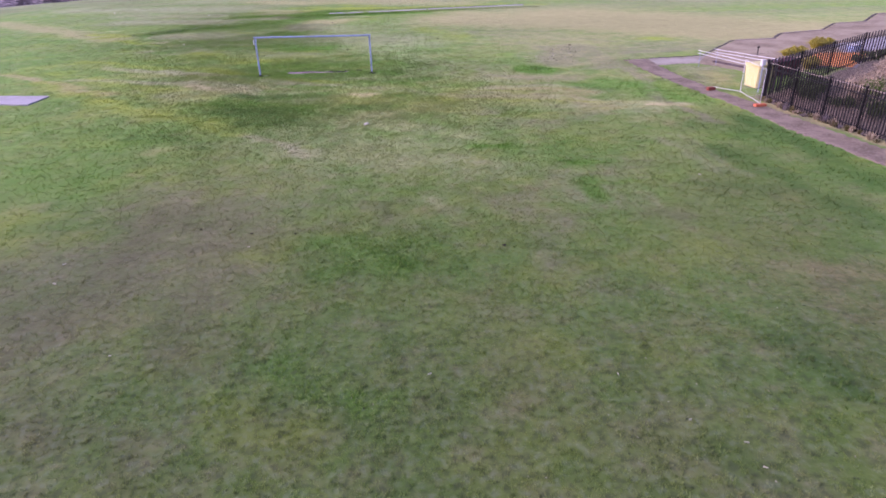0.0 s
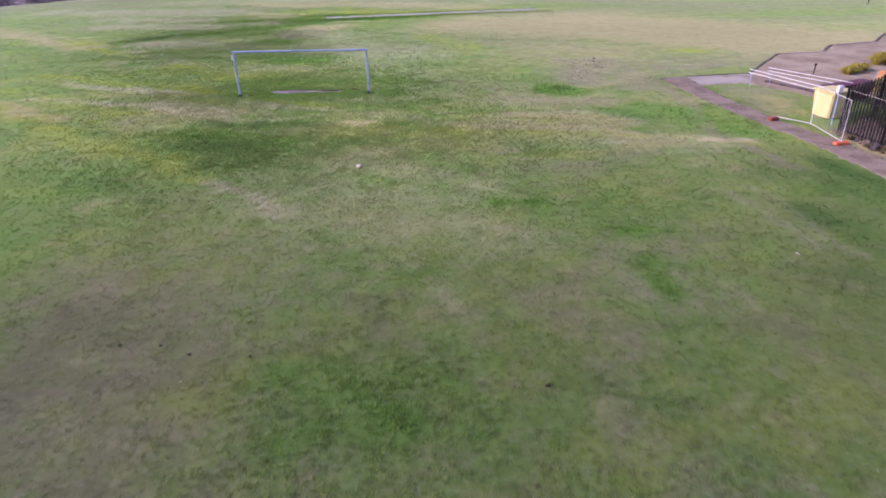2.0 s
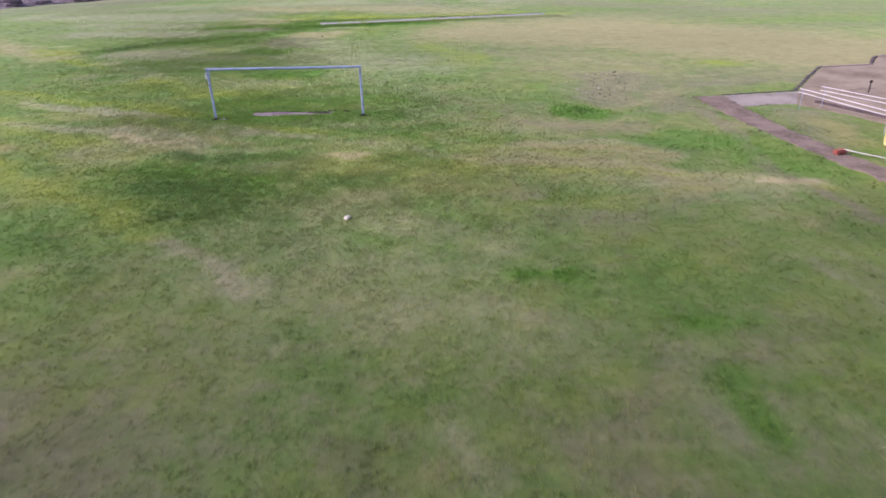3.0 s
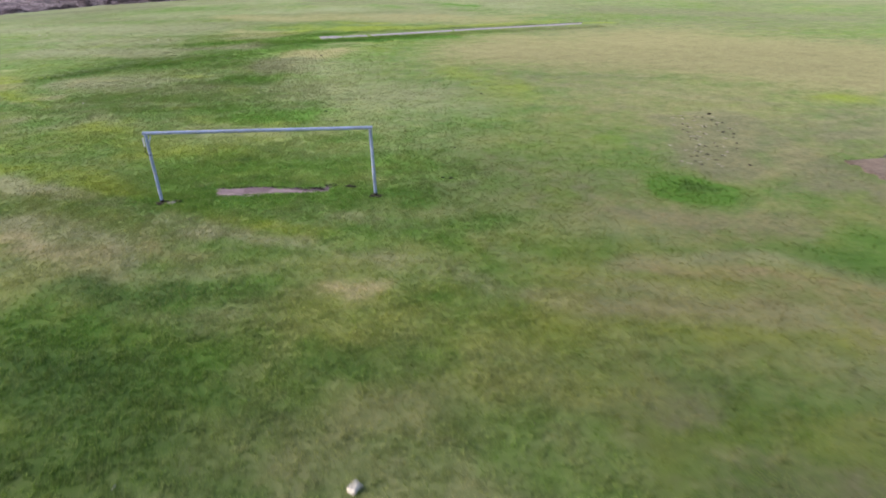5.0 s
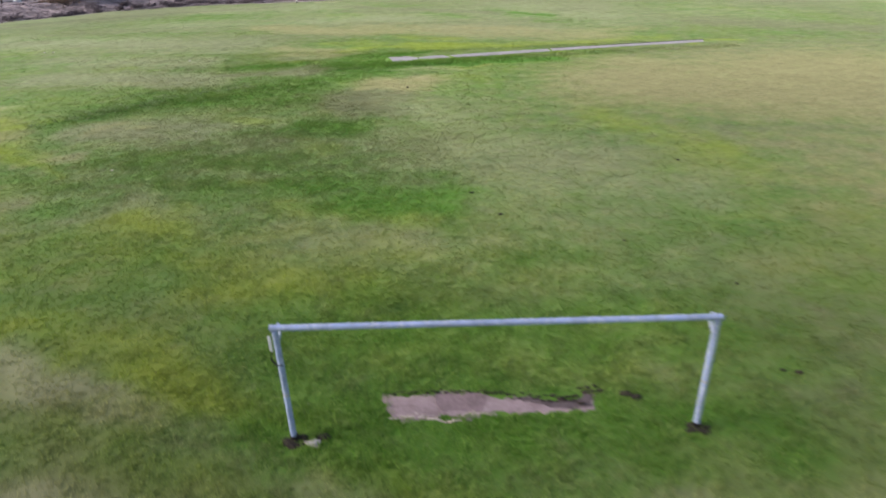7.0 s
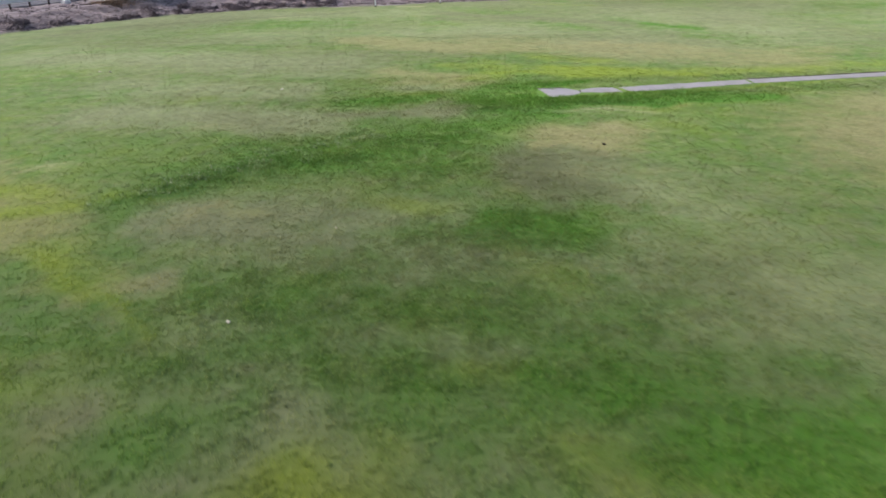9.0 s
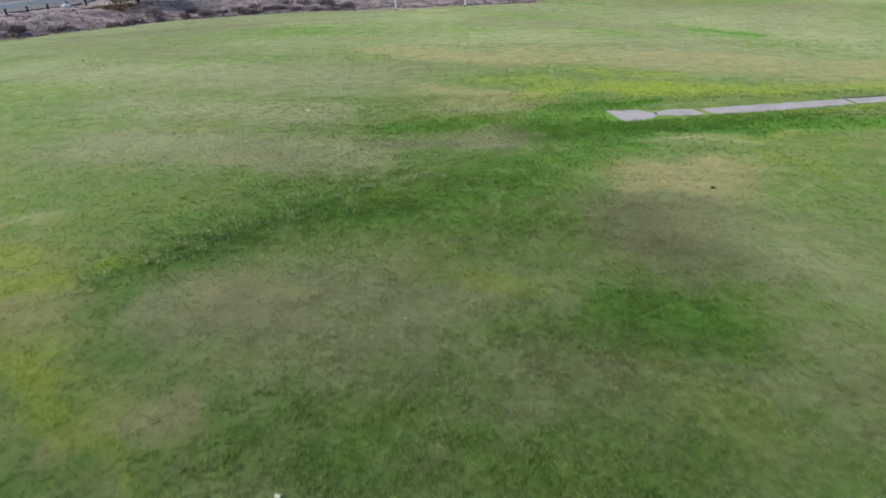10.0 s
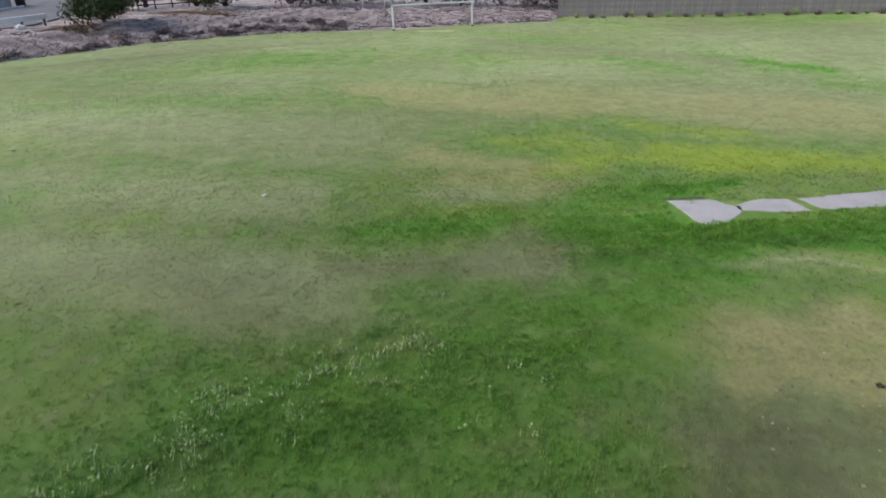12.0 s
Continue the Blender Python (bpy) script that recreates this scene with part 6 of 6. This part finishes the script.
sheet = thing("sheet_fence", (-79.4, 127.0, Z), "pale grey ribbed sheet fence across the road", "fence", turn=73)
for i in range(10):
    bm = bmesh.new()
    add_box(bm, (1.06, 0.03, 2.6), (i * 1.08, 0, 1.3), 0, 0.008)
    for j in range(4):
        add_box(bm, (0.06, 0.07, 2.56), (i * 1.08 - 0.4 + j * 0.27, -0.03, 1.3), 0, 0.012)
    part("panel", bm, concrete, sheet)
kerb = thing("road_kerb", (-77.2, 127.0, Z + 0.1), "white painted kerb along the far side of the road", "kerb", turn=73)
for i in range(10):
    bm = bmesh.new()
    add_box(bm, (0.98, 0.3, 0.2), (i, 0, 0.1), 0, 0.03)
    part("kerb_stone", bm, white_paint, kerb)
unit = thing("service_cabinet", (-75.5, 137.2, Z + 0.1), "dark metal service cabinet beside the road", "cabinet")
bm = bmesh.new()
add_box(bm, (1.0, 0.5, 1.3), (0, 0, 0.65), 0, 0.03)
part("body", bm, black_metal, unit)
bm = bmesh.new()
add_box(bm, (1.08, 0.58, 0.08), (0, 0, 1.33), 0, 0.02)
part("cap", bm, black_metal, unit)
bm = bmesh.new()
for cx, cy, sx, sy, count in ((-56.6, 116.6, 2.2, 1.4, 1300), (-50.0, 126.2, 3.4, 1.0, 1100), (-45.8, 124.4, 1.8, 0.8, 450), (-58.5, 125.5, 1.8, 1.6, 450)):
    for _ in range(count):
        x, y = cx + r.gauss(0, sx * 0.6), cy + r.gauss(0, sy * 0.6)
        add_leaves(bm, [(x, y, height_at(x, y) + 0.06 + 0.05 * r.random())], 0.13, r, 0.7)
tagged(finish("fallen_leaves", bm, leaf_fallen), "rusty brown fallen leaves under the trees", "leaf litter", kind="stuff")

clump("tree", (-55.4, 119.8, height_at(-55.4, 119.8)), 3.1, 3.2, leaf_dark, 5200, 0.16, "dark green spreading tree low over the bank", "tree", "trees on the bank", 401, 0.25)
clump("tree", (-58.6, 129.5, height_at(-58.6, 129.5)), 2.2, 2.4, leaf_olive, 2200, 0.13, "dark olive small tree on the bank", "tree", "trees on the bank", 402, 0.15)
clump("tree", (-57.6, 133.0, Z), 2.8, 6.0, leaf_olive, 2600, 0.16, "olive-brown tree behind the rail fence", "tree", "trees on the bank", 403, 1.6)
clump("shrub", (-50.2, 129.8, height_at(-50.2, 129.8)), 2.2, 3.6, leaf_olive, 2600, 0.13, "olive-brown rounded shrub on the bank", "shrub", "trees on the bank", 404)
clump("shrub", (-46.4, 128.4, height_at(-46.4, 128.4)), 2.6, 4.0, leaf_dark, 3000, 0.13, "dark dense shrub on the bank", "shrub", "trees on the bank", 405)
for i, (x, y) in enumerate([(-40, 131), (-36, 130), (-33, 133), (-29, 134), (-25, 134.5), (-21, 134), (-16.5, 132.5), (-13, 130.5), (-9.5, 131)]):
    clump("hedge_shrub", (x, y, height_at(x, y)), 2.6, 3.0, leaf_hedge, 1500, 0.16, "bare brown-purple shrub behind the wire fence", "shrub", "shrubs behind the wire fence", 420 + i)

railf = thing("rail_fence", (-57.2, 130.4, Z), "dark timber post-and-rail fence on the bank", "fence", turn=22)
for i in range(5):
    bm = bmesh.new()
    add_box(bm, (0.14, 0.14, 1.1), (i * 1.8, 0, 0.5), 0, 0.01)
    part("post", bm, dark_timber, railf)
for z in (0.45, 0.9):
    bm = bmesh.new()
    add_box(bm, (7.4, 0.06, 0.12), (3.6, -0.1, z), 0, 0.01)
    part("rail", bm, dark_timber, railf)

wire = thing("wire_fence", (-34.0, 129.0, height_at(-34, 129)), "thin wire fence on pale posts behind the far goal", "fence", turn=2)
for i in range(9):
    bm = bmesh.new()
    add_tube(bm, (i * 2.4, 0, -0.2), (i * 2.4, 0, 1.9), 0.035, sides=8)
    part("post", bm, white_paint, wire)
for z in (0.1, 0.7, 1.3, 1.85):
    bm = bmesh.new()
    add_tube(bm, (0, 0, z), (19.2, 0, z), 0.012, sides=5)
    part("wire", bm, goal_paint, wire)

paling = thing("paling_fence", (-11.0, 124.9, 0.05), "weathered grey timber paling fence along the field's end", "fence", turn=-5)
bm = bmesh.new()
add_box(bm, (0.14, 0.022, 2.4), (0, 0, 1.2), 0, 0.004)
board_me = bpy.data.meshes.new("board")
bm.to_mesh(board_me)
bm.free()
board_me.materials.append(timber)
for i in range(290):
    b = new("board", board_me)
    b.parent = paling
    b.matrix_basis = pose(i * 0.152, rng.uniform(-0.008, 0.008), rng.uniform(-0.05, 0.03), 0, rng.uniform(-0.8, 0.8), 0)
for z in (0.4, 1.45):
    bm = bmesh.new()
    add_box(bm, (44.2, 0.05, 0.09), (22, 0.05, z), 0, 0.005)
    part("rail", bm, timber, paling)
for i in range(24):
    x = -9.5 + i * 1.5 + rng.uniform(-0.6, 0.6)
    blade_clump("verge_tuft", (x, 124.0 - 0.0875 * (x + 11) + rng.uniform(-0.3, 0.4), height_at(x, 124.0)), rng.uniform(0.4, 0.9), rng.uniform(0.3, 0.7), leaf_hedge if i % 2 else leaf_weed, 120, "rank weeds at the foot of the paling fence", "weeds", "weeds at the paling fence", 500 + i)

far_post = thing("marker_post", (47.2, 77.0, 0), "thin dark marker post in the dry field", "post")
bm = bmesh.new()
add_tube(bm, (0, 0, -0.1), (0, 0, 1.0), 0.05, sides=10)
part("shaft", bm, black_metal, far_post)


# ---- crumbs: earth along the path's edges, dark bits and pale bits in the grass ----
def bits(name, material, label, places, size, flat, seed):
    """Many small flattened eight-sided crumbs in one mesh."""
    g = np.random.default_rng(seed)
    n = len(places)
    px, py = np.array([p[0] for p in places]), np.array([p[1] for p in places])
    pz = ground_height(px, py)
    sx, sy = size * g.uniform(0.5, 1.6, n), size * g.uniform(0.3, 0.9, n)
    a = g.uniform(0, 6.283, n)
    corners = ((1, 0, 0), (0, 1, 0), (-1, 0, 0), (0, -1, 0), (0, 0, 1), (0, 0, -1))
    vs = np.stack([np.stack([px + np.cos(a) * cx * sx - np.sin(a) * cy * sy, py + np.sin(a) * cx * sx + np.cos(a) * cy * sy, pz + 0.012 + cz * sy * flat], 1) for cx, cy, cz in corners], 1).reshape(-1, 3)
    tris = np.array([(0, 1, 4), (1, 2, 4), (2, 3, 4), (3, 0, 4), (1, 0, 5), (2, 1, 5), (3, 2, 5), (0, 3, 5)])
    faces = (np.arange(n)[:, None, None] * 6 + tris).reshape(-1, 3)
    me = bpy.data.meshes.new(name)
    me.from_pydata(vs.tolist(), [], faces.tolist())
    me.materials.append(material)
    return tagged(new(name, me), label, "debris", kind="stuff")


g5 = np.random.default_rng(51)
field = np.concatenate([tufts(-1, 3, -1.5, 30, 10, 0.7), tufts(-3, 30, -12, 42, 11, 0.3), tufts(-10, 40, -19.3, 56, 11, 0.3), tufts(-19.3, 56, -19.3, 78, 12, 0.3), tufts(8, 44, 12, 52, 5, 1.5)])
field = field[~on_hard_ground(field[:, 0], field[:, 1])]
bits("earth_crumbs", soil, "dark crumbs of earth scattered in the grass", field.tolist(), 0.018, 0.5, 52)
field = np.concatenate([tufts(-1, 3, -1.5, 30, 10, 0.8), tufts(-3, 30, -12, 42, 11, 0.4), tufts(-10, 40, -19.3, 56, 11, 0.4), tufts(-19.3, 56, -19.3, 78, 12, 0.4)])
field = field[~on_hard_ground(field[:, 0], field[:, 1])]
gritty = tufts(7.6, 42.4, 9.6, 48.0, 1.5, 8)
bits("grit_stones", soil, "dark stones and clods on gritty worn ground", gritty[::3].tolist(), 0.075, 0.5, 56)
worn_side = tufts(-13.2, 64.0, -10.6, 69.6, 2.0, 7)
bits("dead_tufts", leaf_straw_pale, "pale dead tufts on the dry worn ground", worn_side[::2].tolist(), 0.035, 0.35, 58)
bits("dry_clods", damp_soil, "brown crumbs of soil on the dry worn ground", worn_side[1::3].tolist(), 0.035, 0.45, 59)
bits("grit_straw", leaf_straw_pale, "pale dead tufts flattened on gritty worn ground", gritty[1::2].tolist(), 0.095, 0.25, 57)
bits("straw_bits", leaf_straw_pale, "pale bits of straw and dead leaf in the grass", field.tolist(), 0.013, 0.3, 53)
near_side = tufts(3.5, 3.5, 7.0, 13.0, 4.0, 5)
# dark crumbs added in place of shade in the hollows between tufts
bits("hollow_bits", leaf_dark, "dark bits standing in for shaded hollows in the worn grass", near_side[::2].tolist(), 0.03, 0.5, 60)
bits("dead_leaves", leaf_straw_pale, "pale dead grass tufts in the worn turf", near_side[1::3].tolist(), 0.02, 0.4, 61)
edge = []
for (ax, ay), (bx, by), n, w in (((12.5, 42.1), (18.2, 42.65), 70, 0.08), ((14.1, 39.7), (14.35, 35.6), 60, 0.1), ((14.35, 35.6), (14.65, 32.0), 50, 0.1), ((12.7, 39.8), (13.3, 33.5), 40, 0.1), ((13.85, 29.6), (15.6, 20.0), 30, 0.1), ((14.1, 39.8), (17.0, 40.1), 40, 0.08)):
    for k in g5.random(n):
        edge.append((ax + (bx - ax) * k + g5.normal(0, w), ay + (by - ay) * k + g5.normal(0, w * 0.7)))
bits("edge_soil", soil, "dark soil and roots along the frayed path edges", edge, 0.04, 0.4, 54)
